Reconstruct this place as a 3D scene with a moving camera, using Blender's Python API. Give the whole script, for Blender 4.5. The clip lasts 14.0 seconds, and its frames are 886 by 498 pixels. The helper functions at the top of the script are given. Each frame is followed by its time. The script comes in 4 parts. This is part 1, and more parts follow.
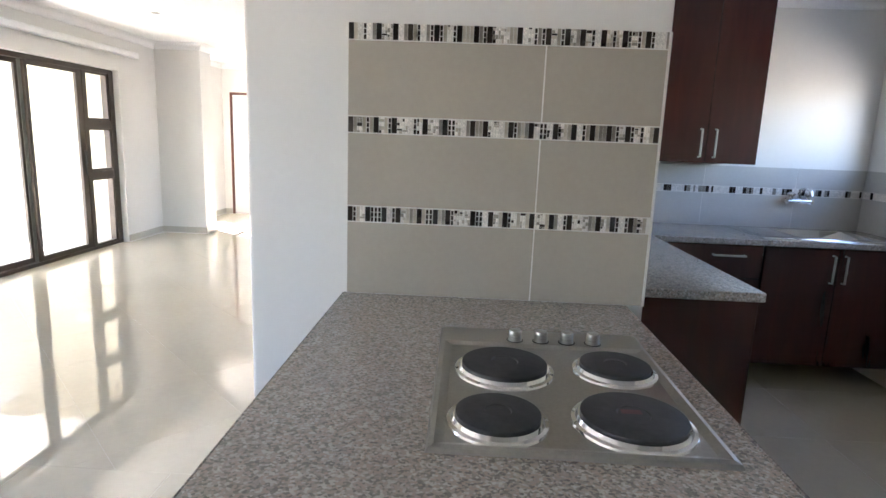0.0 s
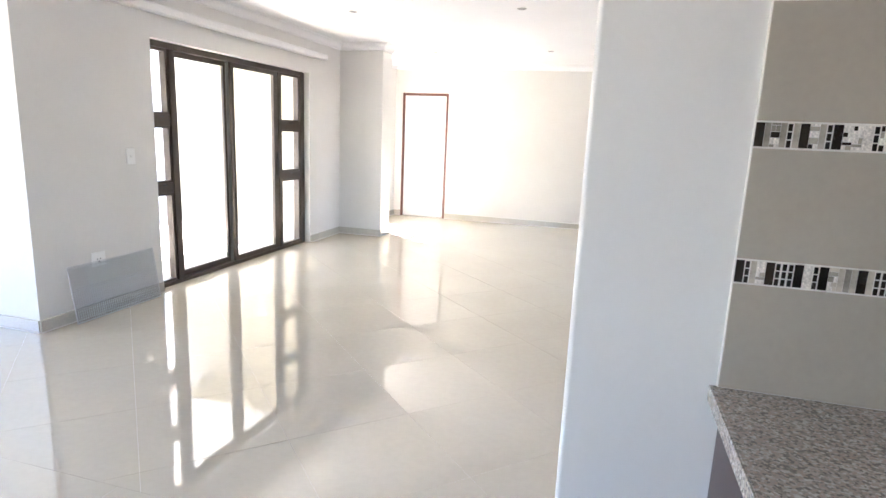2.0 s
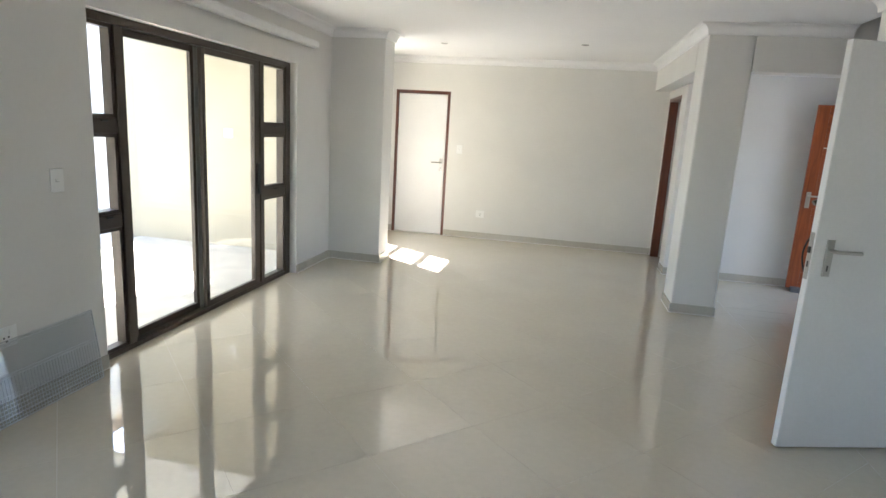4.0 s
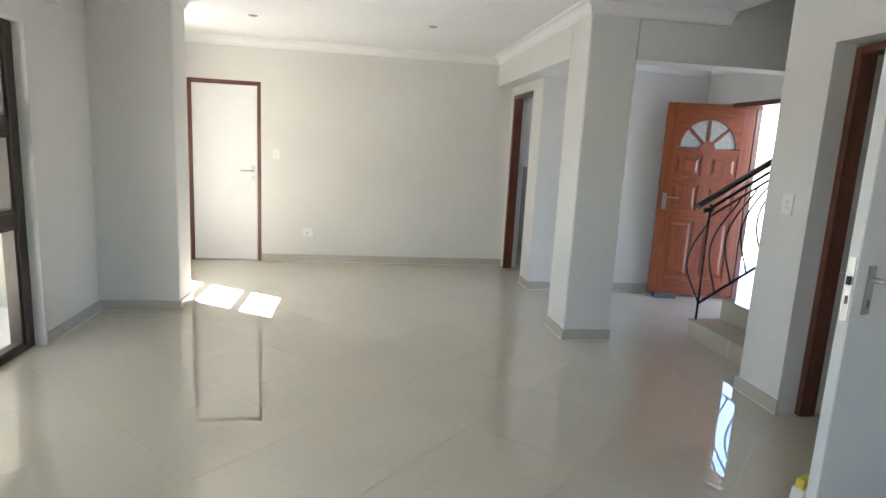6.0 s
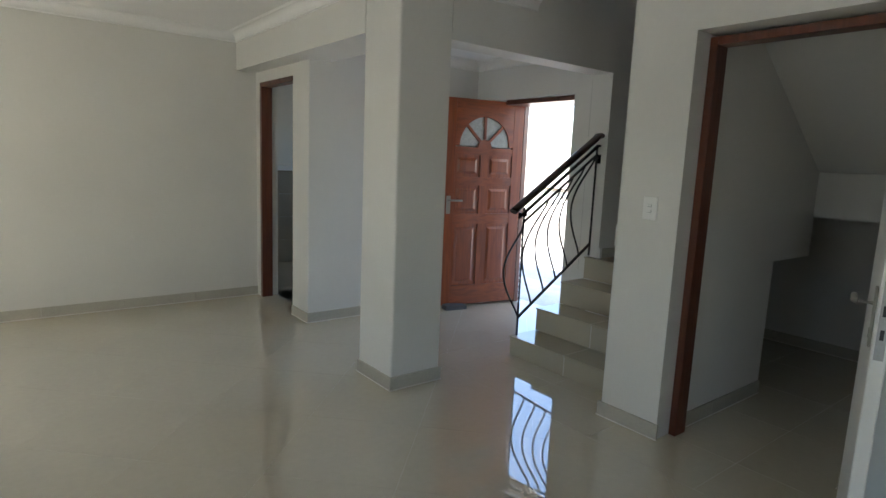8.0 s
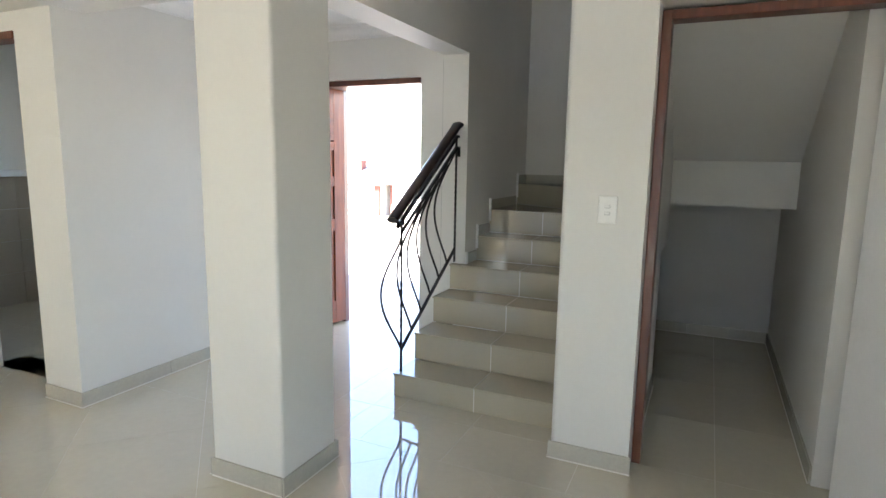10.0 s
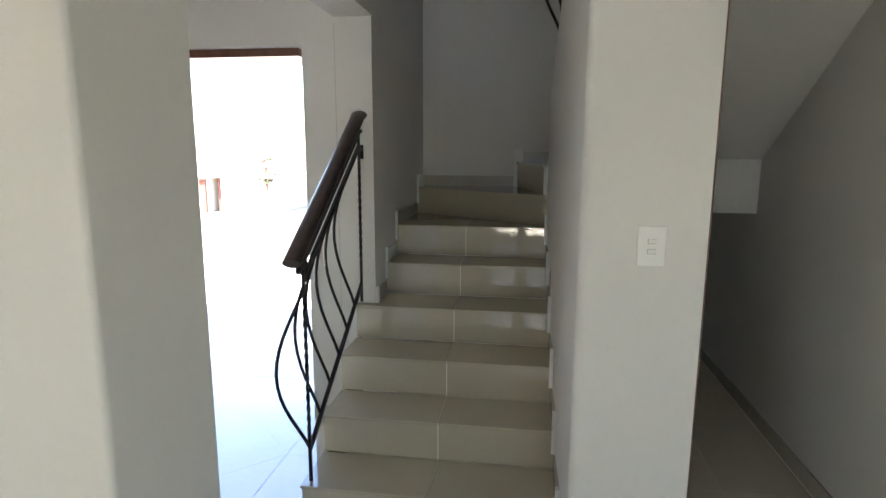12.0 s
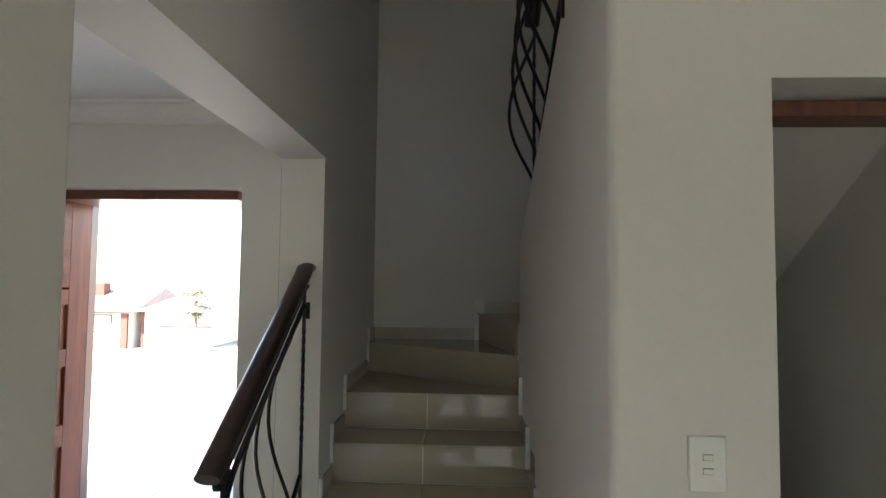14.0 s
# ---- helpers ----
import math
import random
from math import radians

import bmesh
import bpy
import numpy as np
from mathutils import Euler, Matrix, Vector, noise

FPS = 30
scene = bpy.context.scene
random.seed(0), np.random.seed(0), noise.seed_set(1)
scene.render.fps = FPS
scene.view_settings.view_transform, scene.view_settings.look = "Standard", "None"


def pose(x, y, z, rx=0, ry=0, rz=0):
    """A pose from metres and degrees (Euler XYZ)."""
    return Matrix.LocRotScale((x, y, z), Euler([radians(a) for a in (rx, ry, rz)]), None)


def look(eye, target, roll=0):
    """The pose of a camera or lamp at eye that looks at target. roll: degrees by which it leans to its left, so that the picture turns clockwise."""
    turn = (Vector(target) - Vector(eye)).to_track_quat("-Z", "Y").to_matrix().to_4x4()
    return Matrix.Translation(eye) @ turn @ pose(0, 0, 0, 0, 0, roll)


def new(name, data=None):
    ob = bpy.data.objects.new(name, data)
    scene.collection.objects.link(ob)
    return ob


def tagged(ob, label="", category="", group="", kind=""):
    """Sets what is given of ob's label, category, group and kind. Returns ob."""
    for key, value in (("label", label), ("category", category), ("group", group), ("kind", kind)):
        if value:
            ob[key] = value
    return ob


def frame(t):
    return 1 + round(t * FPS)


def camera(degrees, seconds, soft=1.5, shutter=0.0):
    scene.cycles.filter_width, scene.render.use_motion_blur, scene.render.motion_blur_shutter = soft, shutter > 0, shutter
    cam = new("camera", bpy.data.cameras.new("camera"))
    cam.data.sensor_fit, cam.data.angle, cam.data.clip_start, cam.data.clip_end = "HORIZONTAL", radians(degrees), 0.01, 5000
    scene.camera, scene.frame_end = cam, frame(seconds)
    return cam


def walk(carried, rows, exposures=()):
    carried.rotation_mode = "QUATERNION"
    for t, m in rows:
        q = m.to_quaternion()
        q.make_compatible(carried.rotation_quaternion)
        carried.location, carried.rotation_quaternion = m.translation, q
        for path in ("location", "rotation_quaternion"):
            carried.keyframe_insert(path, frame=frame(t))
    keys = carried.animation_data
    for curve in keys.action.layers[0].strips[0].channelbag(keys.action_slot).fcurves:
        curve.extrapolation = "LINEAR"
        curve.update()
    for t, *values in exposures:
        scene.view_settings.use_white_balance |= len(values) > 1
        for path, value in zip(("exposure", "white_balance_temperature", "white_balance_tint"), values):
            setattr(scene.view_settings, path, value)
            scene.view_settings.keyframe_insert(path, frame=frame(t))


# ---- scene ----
cam = camera(75.4, 14.0)
PATH = [
    (0, (0.361, -0.103, 1.393), (0.291, 1.86, 1.019), 2.2),
    (0.5, (0.248, 0.008, 1.402), (-0.005, 1.954, 1.016), 2.2),
    (1, (0.093, 0.128, 1.41), (-0.293, 2.05, 1.016), 2.2),
    (1.5, (-0.111, 0.238, 1.416), (-0.593, 2.138, 1.021), 2.5),
    (2, (-0.271, 0.402, 1.406), (-0.801, 2.29, 1.011), 2.4),
    (2.2, (-0.339, 0.509, 1.401), (-0.881, 2.394, 1.006), 2.4),
    (4.3, (-1.366, 1.653, 1.512), (-1.669, 3.589, 1.111), 3.5),
    (4.5, (-1.436, 1.76, 1.484), (-1.668, 3.708, 1.096), 3.3),
    (5, (-1.577, 2.097, 1.483), (-1.637, 4.06, 1.104), 3.3),
    (5.5, (-1.701, 2.439, 1.467), (-1.587, 4.402, 1.101), 3.2),
    (6, (-1.76, 2.769, 1.437), (-1.463, 4.716, 1.085), 3.0),
    (6.5, (-1.845, 3.086, 1.453), (-1.355, 4.994, 1.106), 2.9),
    (7, (-1.923, 3.396, 1.445), (-1.192, 5.227, 1.111), 2.7),
    (7.5, (-1.958, 3.727, 1.436), (-0.979, 5.441, 1.112), 2.6),
    (8, (-1.996, 4.049, 1.415), (-0.778, 5.605, 1.109), 2.4),
    (8.2, (-2.011, 4.171, 1.385), (-0.694, 5.648, 1.095), 2.5),
    (10.3, (-1.853, 5.523, 1.44), (-0.014, 6.239, 1.119), 0.7),
    (10.5, (-1.804, 5.637, 1.45), (0.063, 6.276, 1.124), 0.6),
    (11, (-1.61, 5.83, 1.444), (0.306, 6.299, 1.113), 0.4),
    (11.5, (-1.34, 5.959, 1.463), (0.598, 6.317, 1.121), 0.2),
    (12, (-1.054, 6.1, 1.494), (0.895, 6.386, 1.148), 0.2),
    (12.5, (-0.793, 6.171, 1.514), (1.17, 6.409, 1.217), 0.3),
    (13, (-0.646, 6.229, 1.566), (1.338, 6.405, 1.393), 0.5),
    (13.5, (-0.62, 6.266, 1.591), (1.376, 6.39, 1.566), 0.5),
    (14, (-0.625, 6.268, 1.606), (1.37, 6.347, 1.718), 0.6),
]
EXPOSURES = [(0.0, 4.82, 6230, 24), (1.0, 4.92, 6150, 25), (2.2, 4.76, 6120, 25), (4.3, 3.69, 6160, 16), (5.5, 3.75, 6090, 16), (6.5, 3.51, 6110, 15), (7.0, 3.18, 6140, 13), (7.5, 2.96, 6170, 12), (8.2, 2.88, 6320, 12), (10.3, 4.04, 6400, 15), (11.5, 3.98, 6440, 15), (12.0, 3.67, 6500, 15), (12.5, 3.49, 6570, 14), (13.0, 3.23, 6650, 14), (14.0, 3.08, 6700, 13)]
walk(cam, [(t, look(eye, target, roll)) for t, eye, target, roll in PATH], EXPOSURES)


# ---- light ----
world = bpy.data.worlds.new("sky")
scene.world = world
world.use_nodes = True
wn = world.node_tree
sky = wn.nodes.new("ShaderNodeTexSky")
sky.sky_type = "NISHITA"
sky.sun_disc = False
sky.sun_elevation = radians(49.5)
sky.sun_rotation = radians(-56.6)
wn.links.new(sky.outputs["Color"], wn.nodes["Background"].inputs["Color"])
wn.nodes["Background"].inputs["Strength"].default_value = 0.13
sun_data = bpy.data.lights.new("sun", "SUN")
sun_data.energy = 4.5
sun_data.angle = radians(0.53)
sun_data.color = (1.0, 0.95, 0.87)
sun = new("sun", sun_data)
sun.matrix_world = look((-0.835 * 20, 0.55 * 20, 1.17 * 20), (0, 0, 0))


# ---- materials ----
def shade(name, color, rough=0.5, metal=0.0, spec=0.5, var=0.06, scale=3.0, fine=0.04, fine_scale=60.0,
          bump=0.0, bump_scale=120.0, coat=0.0, per_piece=0.0, rough_var=0.0, ior=1.5, whole=False):
    """A principled surface with broad and fine variation of tone, and a fine relief."""
    m = bpy.data.materials.new(name)
    m.use_nodes = True
    nt = m.node_tree
    b = nt.nodes["Principled BSDF"]
    b.inputs["Roughness"].default_value = rough
    b.inputs["Metallic"].default_value = metal
    b.inputs["IOR"].default_value = ior
    b.inputs["Specular IOR Level"].default_value = spec
    b.inputs["Coat Weight"].default_value = coat
    b.inputs["Coat Roughness"].default_value = 0.08
    co = nt.nodes.new("ShaderNodeTexCoord").outputs["Object"]
    if whole:                                   # one pattern running on over all pieces
        co = nt.nodes.new("ShaderNodeNewGeometry").outputs["Position"]

    def grain(s, amount):
        n = nt.nodes.new("ShaderNodeTexNoise")
        n.inputs["Scale"].default_value = s
        n.inputs["Detail"].default_value = 4
        nt.links.new(co, n.inputs["Vector"])
        r = nt.nodes.new("ShaderNodeMapRange")
        r.inputs["From Min"].default_value, r.inputs["From Max"].default_value = 0.3, 0.7
        r.inputs["To Min"].default_value, r.inputs["To Max"].default_value = 1 - amount, 1 + amount
        nt.links.new(n.outputs["Fac"], r.inputs["Value"])
        return r.outputs["Result"]

    def times(a, c):
        x = nt.nodes.new("ShaderNodeMath")
        x.operation = "MULTIPLY"
        nt.links.new(a, x.inputs[0])
        nt.links.new(c, x.inputs[1])
        return x.outputs[0]

    tone = times(grain(scale, var), grain(fine_scale, fine))
    if per_piece:
        info = nt.nodes.new("ShaderNodeObjectInfo")
        r = nt.nodes.new("ShaderNodeMapRange")
        r.inputs["To Min"].default_value, r.inputs["To Max"].default_value = 1 - per_piece, 1 + per_piece
        nt.links.new(info.outputs["Random"], r.inputs["Value"])
        tone = times(tone, r.outputs["Result"])
    v = nt.nodes.new("ShaderNodeVectorMath")
    v.operation = "SCALE"
    v.inputs[0].default_value = color
    nt.links.new(tone, v.inputs["Scale"])
    nt.links.new(v.outputs["Vector"], b.inputs["Base Color"])
    if rough_var:
        r = nt.nodes.new("ShaderNodeMapRange")
        r.inputs["From Min"].default_value, r.inputs["From Max"].default_value = 0.3, 0.7
        r.inputs["To Min"].default_value, r.inputs["To Max"].default_value = rough, rough + rough_var
        n = nt.nodes.new("ShaderNodeTexNoise")
        n.inputs["Scale"].default_value = 2.2
        n.inputs["Detail"].default_value = 6
        nt.links.new(co, n.inputs["Vector"])
        nt.links.new(n.outputs["Fac"], r.inputs["Value"])
        nt.links.new(r.outputs["Result"], b.inputs["Roughness"])
    if bump:
        n = nt.nodes.new("ShaderNodeTexNoise")
        n.inputs["Scale"].default_value = bump_scale
        n.inputs["Detail"].default_value = 3
        nt.links.new(co, n.inputs["Vector"])
        k = nt.nodes.new("ShaderNodeBump")
        k.inputs["Strength"].default_value = bump
        k.inputs["Distance"].default_value = 0.002
        nt.links.new(n.outputs["Fac"], k.inputs["Height"])
        nt.links.new(k.outputs["Normal"], b.inputs["Normal"])
    return m


def wood(name, dark, light, rough=0.35, along="Z", coat=0.3, density=9.0):
    m = bpy.data.materials.new(name)
    m.use_nodes = True
    nt = m.node_tree
    b = nt.nodes["Principled BSDF"]
    b.inputs["Roughness"].default_value = rough
    b.inputs["Coat Weight"].default_value = coat
    b.inputs["Coat Roughness"].default_value = 0.15
    co = nt.nodes.new("ShaderNodeTexCoord")
    mp = nt.nodes.new("ShaderNodeMapping")
    mp.inputs["Scale"].default_value = {"Z": (density, density, 0.7), "X": (0.7, density, density), "Y": (density, 0.7, density)}[along]
    n = nt.nodes.new("ShaderNodeTexNoise")
    n.inputs["Scale"].default_value = 3.0
    n.inputs["Detail"].default_value = 7
    n.inputs["Distortion"].default_value = 1.2
    ramp = nt.nodes.new("ShaderNodeValToRGB")
    ramp.color_ramp.elements[0].position, ramp.color_ramp.elements[0].color = 0.3, (*dark, 1)
    ramp.color_ramp.elements[1].position, ramp.color_ramp.elements[1].color = 0.72, (*light, 1)
    nt.links.new(co.outputs["Object"], mp.inputs["Vector"])
    nt.links.new(mp.outputs["Vector"], n.inputs["Vector"])
    nt.links.new(n.outputs["Fac"], ramp.inputs["Fac"])
    nt.links.new(ramp.outputs["Color"], b.inputs["Base Color"])
    k = nt.nodes.new("ShaderNodeBump")
    k.inputs["Strength"].default_value = 0.12
    k.inputs["Distance"].default_value = 0.001
    nt.links.new(n.outputs["Fac"], k.inputs["Height"])
    nt.links.new(k.outputs["Normal"], b.inputs["Normal"])
    return m


def granite(name):
    m = bpy.data.materials.new(name)
    m.use_nodes = True
    nt = m.node_tree
    b = nt.nodes["Principled BSDF"]
    b.inputs["Roughness"].default_value = 0.06
    co = nt.nodes.new("ShaderNodeTexCoord")
    cells = nt.nodes.new("ShaderNodeTexVoronoi")
    cells.inputs["Scale"].default_value = 210
    nt.links.new(co.outputs["Object"], cells.inputs["Vector"])
    bw = nt.nodes.new("ShaderNodeSeparateColor")
    nt.links.new(cells.outputs["Color"], bw.inputs["Color"])
    n = nt.nodes.new("ShaderNodeTexNoise")
    n.inputs["Scale"].default_value = 60
    n.inputs["Detail"].default_value = 6
    nt.links.new(co.outputs["Object"], n.inputs["Vector"])
    mix = nt.nodes.new("ShaderNodeMath")
    mix.operation = "MULTIPLY_ADD"
    mix.inputs[1].default_value = 0.55
    nt.links.new(bw.outputs["Red"], mix.inputs[0])
    half = nt.nodes.new("ShaderNodeMath")
    half.operation = "MULTIPLY"
    half.inputs[1].default_value = 0.45
    nt.links.new(n.outputs["Fac"], half.inputs[0])
    nt.links.new(half.outputs[0], mix.inputs[2])
    ramp = nt.nodes.new("ShaderNodeValToRGB")
    e = ramp.color_ramp.elements
    e[0].position, e[0].color = 0.2, (0.18, 0.165, 0.15, 1)
    e[1].position, e[1].color = 0.85, (0.58, 0.55, 0.49, 1)
    for p, c in ((0.32, (0.23, 0.21, 0.185, 1)), (0.45, (0.37, 0.335, 0.29, 1)), (0.58, (0.40, 0.32, 0.265, 1)), (0.68, (0.46, 0.43, 0.38, 1))):
        x = e.new(p)
        x.color = c
    nt.links.new(mix.outputs[0], ramp.inputs["Fac"])
    nt.links.new(ramp.outputs["Color"], b.inputs["Base Color"])
    return m


def glass(name, tint=(0.96, 0.98, 0.97)):
    m = bpy.data.materials.new(name)
    m.use_nodes = True
    nt = m.node_tree
    out = nt.nodes["Material Output"]
    clear = nt.nodes.new("ShaderNodeBsdfTransparent")
    clear.inputs["Color"].default_value = (*tint, 1)
    gloss = nt.nodes.new("ShaderNodeBsdfGlossy")
    gloss.inputs["Roughness"].default_value = 0.02
    face = nt.nodes.new("ShaderNodeLayerWeight")
    face.inputs["Blend"].default_value = 0.5
    steep = nt.nodes.new("ShaderNodeMath")
    steep.operation = "POWER"
    steep.inputs[1].default_value = 5.0
    nt.links.new(face.outputs["Facing"], steep.inputs[0])
    fr = nt.nodes.new("ShaderNodeMapRange")
    fr.inputs["To Min"].default_value = 0.035
    nt.links.new(steep.outputs[0], fr.inputs["Value"])
    mix = nt.nodes.new("ShaderNodeMixShader")
    nt.links.new(fr.outputs["Result"], mix.inputs["Fac"])
    nt.links.new(clear.outputs["BSDF"], mix.inputs[1])
    nt.links.new(gloss.outputs["BSDF"], mix.inputs[2])
    nt.links.new(mix.outputs["Shader"], out.inputs["Surface"])
    return m


PAINT = shade("wall_paint", (0.72, 0.708, 0.665), 0.62, spec=0.35, var=0.035, scale=1.3, fine=0.008, fine_scale=40, bump=0.13, bump_scale=90)
CEIL = shade("ceiling_paint", (0.85, 0.845, 0.825), 0.7, spec=0.3, var=0.02, scale=1.1, fine=0.015, bump=0.12, bump_scale=70)
TILE = shade("polished_porcelain", (0.585, 0.538, 0.425), 0.005, spec=0.85, ior=1.95, whole=True, var=0.03, scale=1.6, fine=0.02, fine_scale=25, per_piece=0.004, rough_var=0.006)
GROUT = shade("grout", (0.64, 0.615, 0.55), 0.8, var=0.1, scale=4, fine=0.1)
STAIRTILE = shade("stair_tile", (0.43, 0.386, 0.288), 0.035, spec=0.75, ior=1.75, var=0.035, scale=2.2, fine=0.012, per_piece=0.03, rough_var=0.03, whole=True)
SKIRT = shade("skirting_tile", (0.50, 0.475, 0.40), 0.14, var=0.05, scale=3, fine=0.04, per_piece=0.04)
WHITE = shade("white_door_paint", (0.79, 0.785, 0.765), 0.38, var=0.02, scale=2, fine=0.015, bump=0.06)
PLASTIC = shade("white_plastic", (0.83, 0.83, 0.80), 0.3, var=0.01, fine=0.01)
DARK = shade("dark_slot", (0.03, 0.03, 0.03), 0.5)
BRONZE = shade("bronze_aluminium", (0.060, 0.047, 0.036), 0.36, metal=0.25, var=0.05, fine=0.05, bump=0.04)
RUBBER = shade("grey_seal", (0.22, 0.23, 0.21), 0.6)
IRON = shade("black_wrought_iron", (0.018, 0.017, 0.017), 0.42, metal=0.4, var=0.2, scale=20, fine=0.2, bump=0.3, bump_scale=60)
RAILWOOD = wood("dark_handrail_wood", (0.020, 0.012, 0.010), (0.055, 0.030, 0.022), 0.33, "X", 0.3)
MERANTI = wood("meranti_door", (0.165, 0.036, 0.011), (0.315, 0.077, 0.021), 0.32, "Z", 0.4)
MERANTI_X = wood("meranti_rail", (0.165, 0.036, 0.011), (0.315, 0.077, 0.021), 0.32, "X", 0.4)
FRAME = wood("mahogany_frame", (0.085, 0.024, 0.012), (0.165, 0.050, 0.024), 0.36, "Z", 0.3)
CABINET = wood("dark_mahogany_laminate", (0.034, 0.0072, 0.0052), (0.045, 0.0100, 0.0070), 0.24, "Z", 0.05, 5.0)
STEEL = shade("brushed_steel", (0.44, 0.43, 0.40), 0.30, metal=1.0, var=0.04, fine=0.06, fine_scale=150)
CHROME = shade("polished_chrome", (0.78, 0.78, 0.77), 0.08, metal=1.0, var=0.02, fine=0.02)
PLATE = shade("cast_iron_plate", (0.030, 0.030, 0.031), 0.55, var=0.15, scale=30, fine=0.2, bump=0.2, bump_scale=200)
RED = shade("red_mark", (0.10, 0.026, 0.024), 0.5)
GRANITE = granite("speckled_granite")
GLASS = glass("clear_glass")
SHEET = glass("grey_clear_plastic", (0.89, 0.91, 0.92))
GALV = shade("galvanised_wire", (0.52, 0.54, 0.55), 0.45, metal=0.5, var=0.1, fine=0.1)
FROST = shade("frosted_glass", (0.42, 0.45, 0.43), 0.22, var=0.1, scale=30, fine=0.1)
GREY = shade("grey_rubber", (0.12, 0.12, 0.125), 0.7)
BSPLASH = shade("taupe_wall_tile", (0.41, 0.372, 0.30), 0.12, var=0.04, scale=2, fine=0.02, per_piece=0.02)
BSPLASH_K = shade("pale_wall_tile", (0.50, 0.49, 0.45), 0.15, var=0.04, scale=2, fine=0.02, per_piece=0.03)
WGROUT = shade("white_grout", (0.72, 0.70, 0.64), 0.8, var=0.05)
M_BLACK = shade("black_glass_mosaic", (0.022, 0.016, 0.012), 0.10, var=0.2, per_piece=0.3)
M_TAUPE = shade("taupe_glass_mosaic", (0.46, 0.42, 0.34), 0.12, var=0.12, scale=60, fine=0.1, per_piece=0.2)
M_GREY = shade("stone_mosaic", (0.27, 0.25, 0.21), 0.25, var=0.15, scale=60, fine=0.15, per_piece=0.2)
M_WHITE = shade("marble_mosaic", (0.70, 0.67, 0.61), 0.22, var=0.25, scale=120, fine=0.25, fine_scale=300, per_piece=0.15)
CREAM = shade("cream_plaster", (0.46, 0.42, 0.32), 0.8, var=0.05, scale=2, fine=0.04, bump=0.4, bump_scale=60)
PAVER = shade("outdoor_tile", (0.42, 0.405, 0.38), 0.4, var=0.07, scale=2, fine=0.06, per_piece=0.04)
EARTH = shade("dry_ground", (0.36, 0.32, 0.26), 0.9, var=0.2, scale=0.6, fine=0.2, fine_scale=9, bump=0.5, bump_scale=12)
PALE = shade("pale_house_wall", (0.66, 0.63, 0.57), 0.8, var=0.06, fine=0.05)
ROOF = shade("roof_tile", (0.30, 0.25, 0.22), 0.8, var=0.12, scale=4, fine=0.15)
BRICK = shade("face_brick", (0.14, 0.05, 0.035), 0.8, var=0.15, scale=6, fine=0.15)
YELLOW = shade("yellow_plastic", (0.72, 0.60, 0.06), 0.4, var=0.04)
LEAF = shade("foliage", (0.10, 0.12, 0.06), 0.7, var=0.3, scale=5, fine=0.3)


# ---- building helpers ----
def box(bm, x0, x1, y0, y1, z0, z1, bevel=0.0, seg=1):
    v = [bm.verts.new((x, y, z)) for x in (x0, x1) for y in (y0, y1) for z in (z0, z1)]
    f = [bm.faces.new([v[i] for i in q]) for q in ((0, 1, 3, 2), (4, 6, 7, 5), (0, 4, 5, 1), (2, 3, 7, 6), (0, 2, 6, 4), (1, 5, 7, 3))]
    if bevel:
        bmesh.ops.bevel(bm, geom=list({e for q in f for e in q.edges}), offset=bevel, segments=seg, affect="EDGES", profile=0.5)
    return bm


def boxes(*rows, bevel=0.0):
    bm = bmesh.new()
    for r in rows:
        box(bm, *r, bevel=bevel)
    return bm


def prism(bm, pts, axis, a, b):
    """A polygon given in two coordinates, pushed along the third axis from a to b."""
    def at(p, k):
        return {"x": (k, p[0], p[1]), "y": (p[0], k, p[1]), "z": (p[0], p[1], k)}[axis]
    lo = [bm.verts.new(at(p, a)) for p in pts]
    hi = [bm.verts.new(at(p, b)) for p in pts]
    n = len(pts)
    bm.faces.new(lo)
    bm.faces.new(hi[::-1])
    for i in range(n):
        bm.faces.new((lo[i], hi[i], hi[(i + 1) % n], lo[(i + 1) % n]))
    return bm


def tube(bm, pts, r, sides=8, square=False):
    """A bar of radius r along a line of points."""
    pts = [Vector(p) for p in pts]
    rings = []
    for i, p in enumerate(pts):
        d = (pts[min(i + 1, len(pts) - 1)] - pts[max(i - 1, 0)]).normalized()
        u = d.cross(Vector((0, 1, 0)))
        if u.length < 0.1:
            u = d.cross(Vector((1, 0, 0)))
        u.normalize()
        w = d.cross(u)
        n = 4 if square else sides
        rings.append([bm.verts.new(p + r * (math.cos(2 * math.pi * (k + 0.5) / n) * u + math.sin(2 * math.pi * (k + 0.5) / n) * w)) for k in range(n)])
    n = len(rings[0])
    for a, b in zip(rings, rings[1:]):
        for k in range(n):
            bm.faces.new((a[k], a[(k + 1) % n], b[(k + 1) % n], b[k]))
    bm.faces.new(rings[0][::-1])
    bm.faces.new(rings[-1])
    return bm


def lathe(bm, profile, x=0, y=0, n=32):
    """Rows of (radius, height) turned about the upright line through x, y."""
    rings = []
    for r, z in profile:
        rings.append([bm.verts.new((x + r * math.cos(2 * math.pi * k / n), y + r * math.sin(2 * math.pi * k / n), z)) for k in range(n)])
    for a, b in zip(rings, rings[1:]):
        for k in range(n):
            bm.faces.new((a[k], a[(k + 1) % n], b[(k + 1) % n], b[k]))
    bm.faces.new(rings[0][::-1])
    bm.faces.new(rings[-1])
    return bm


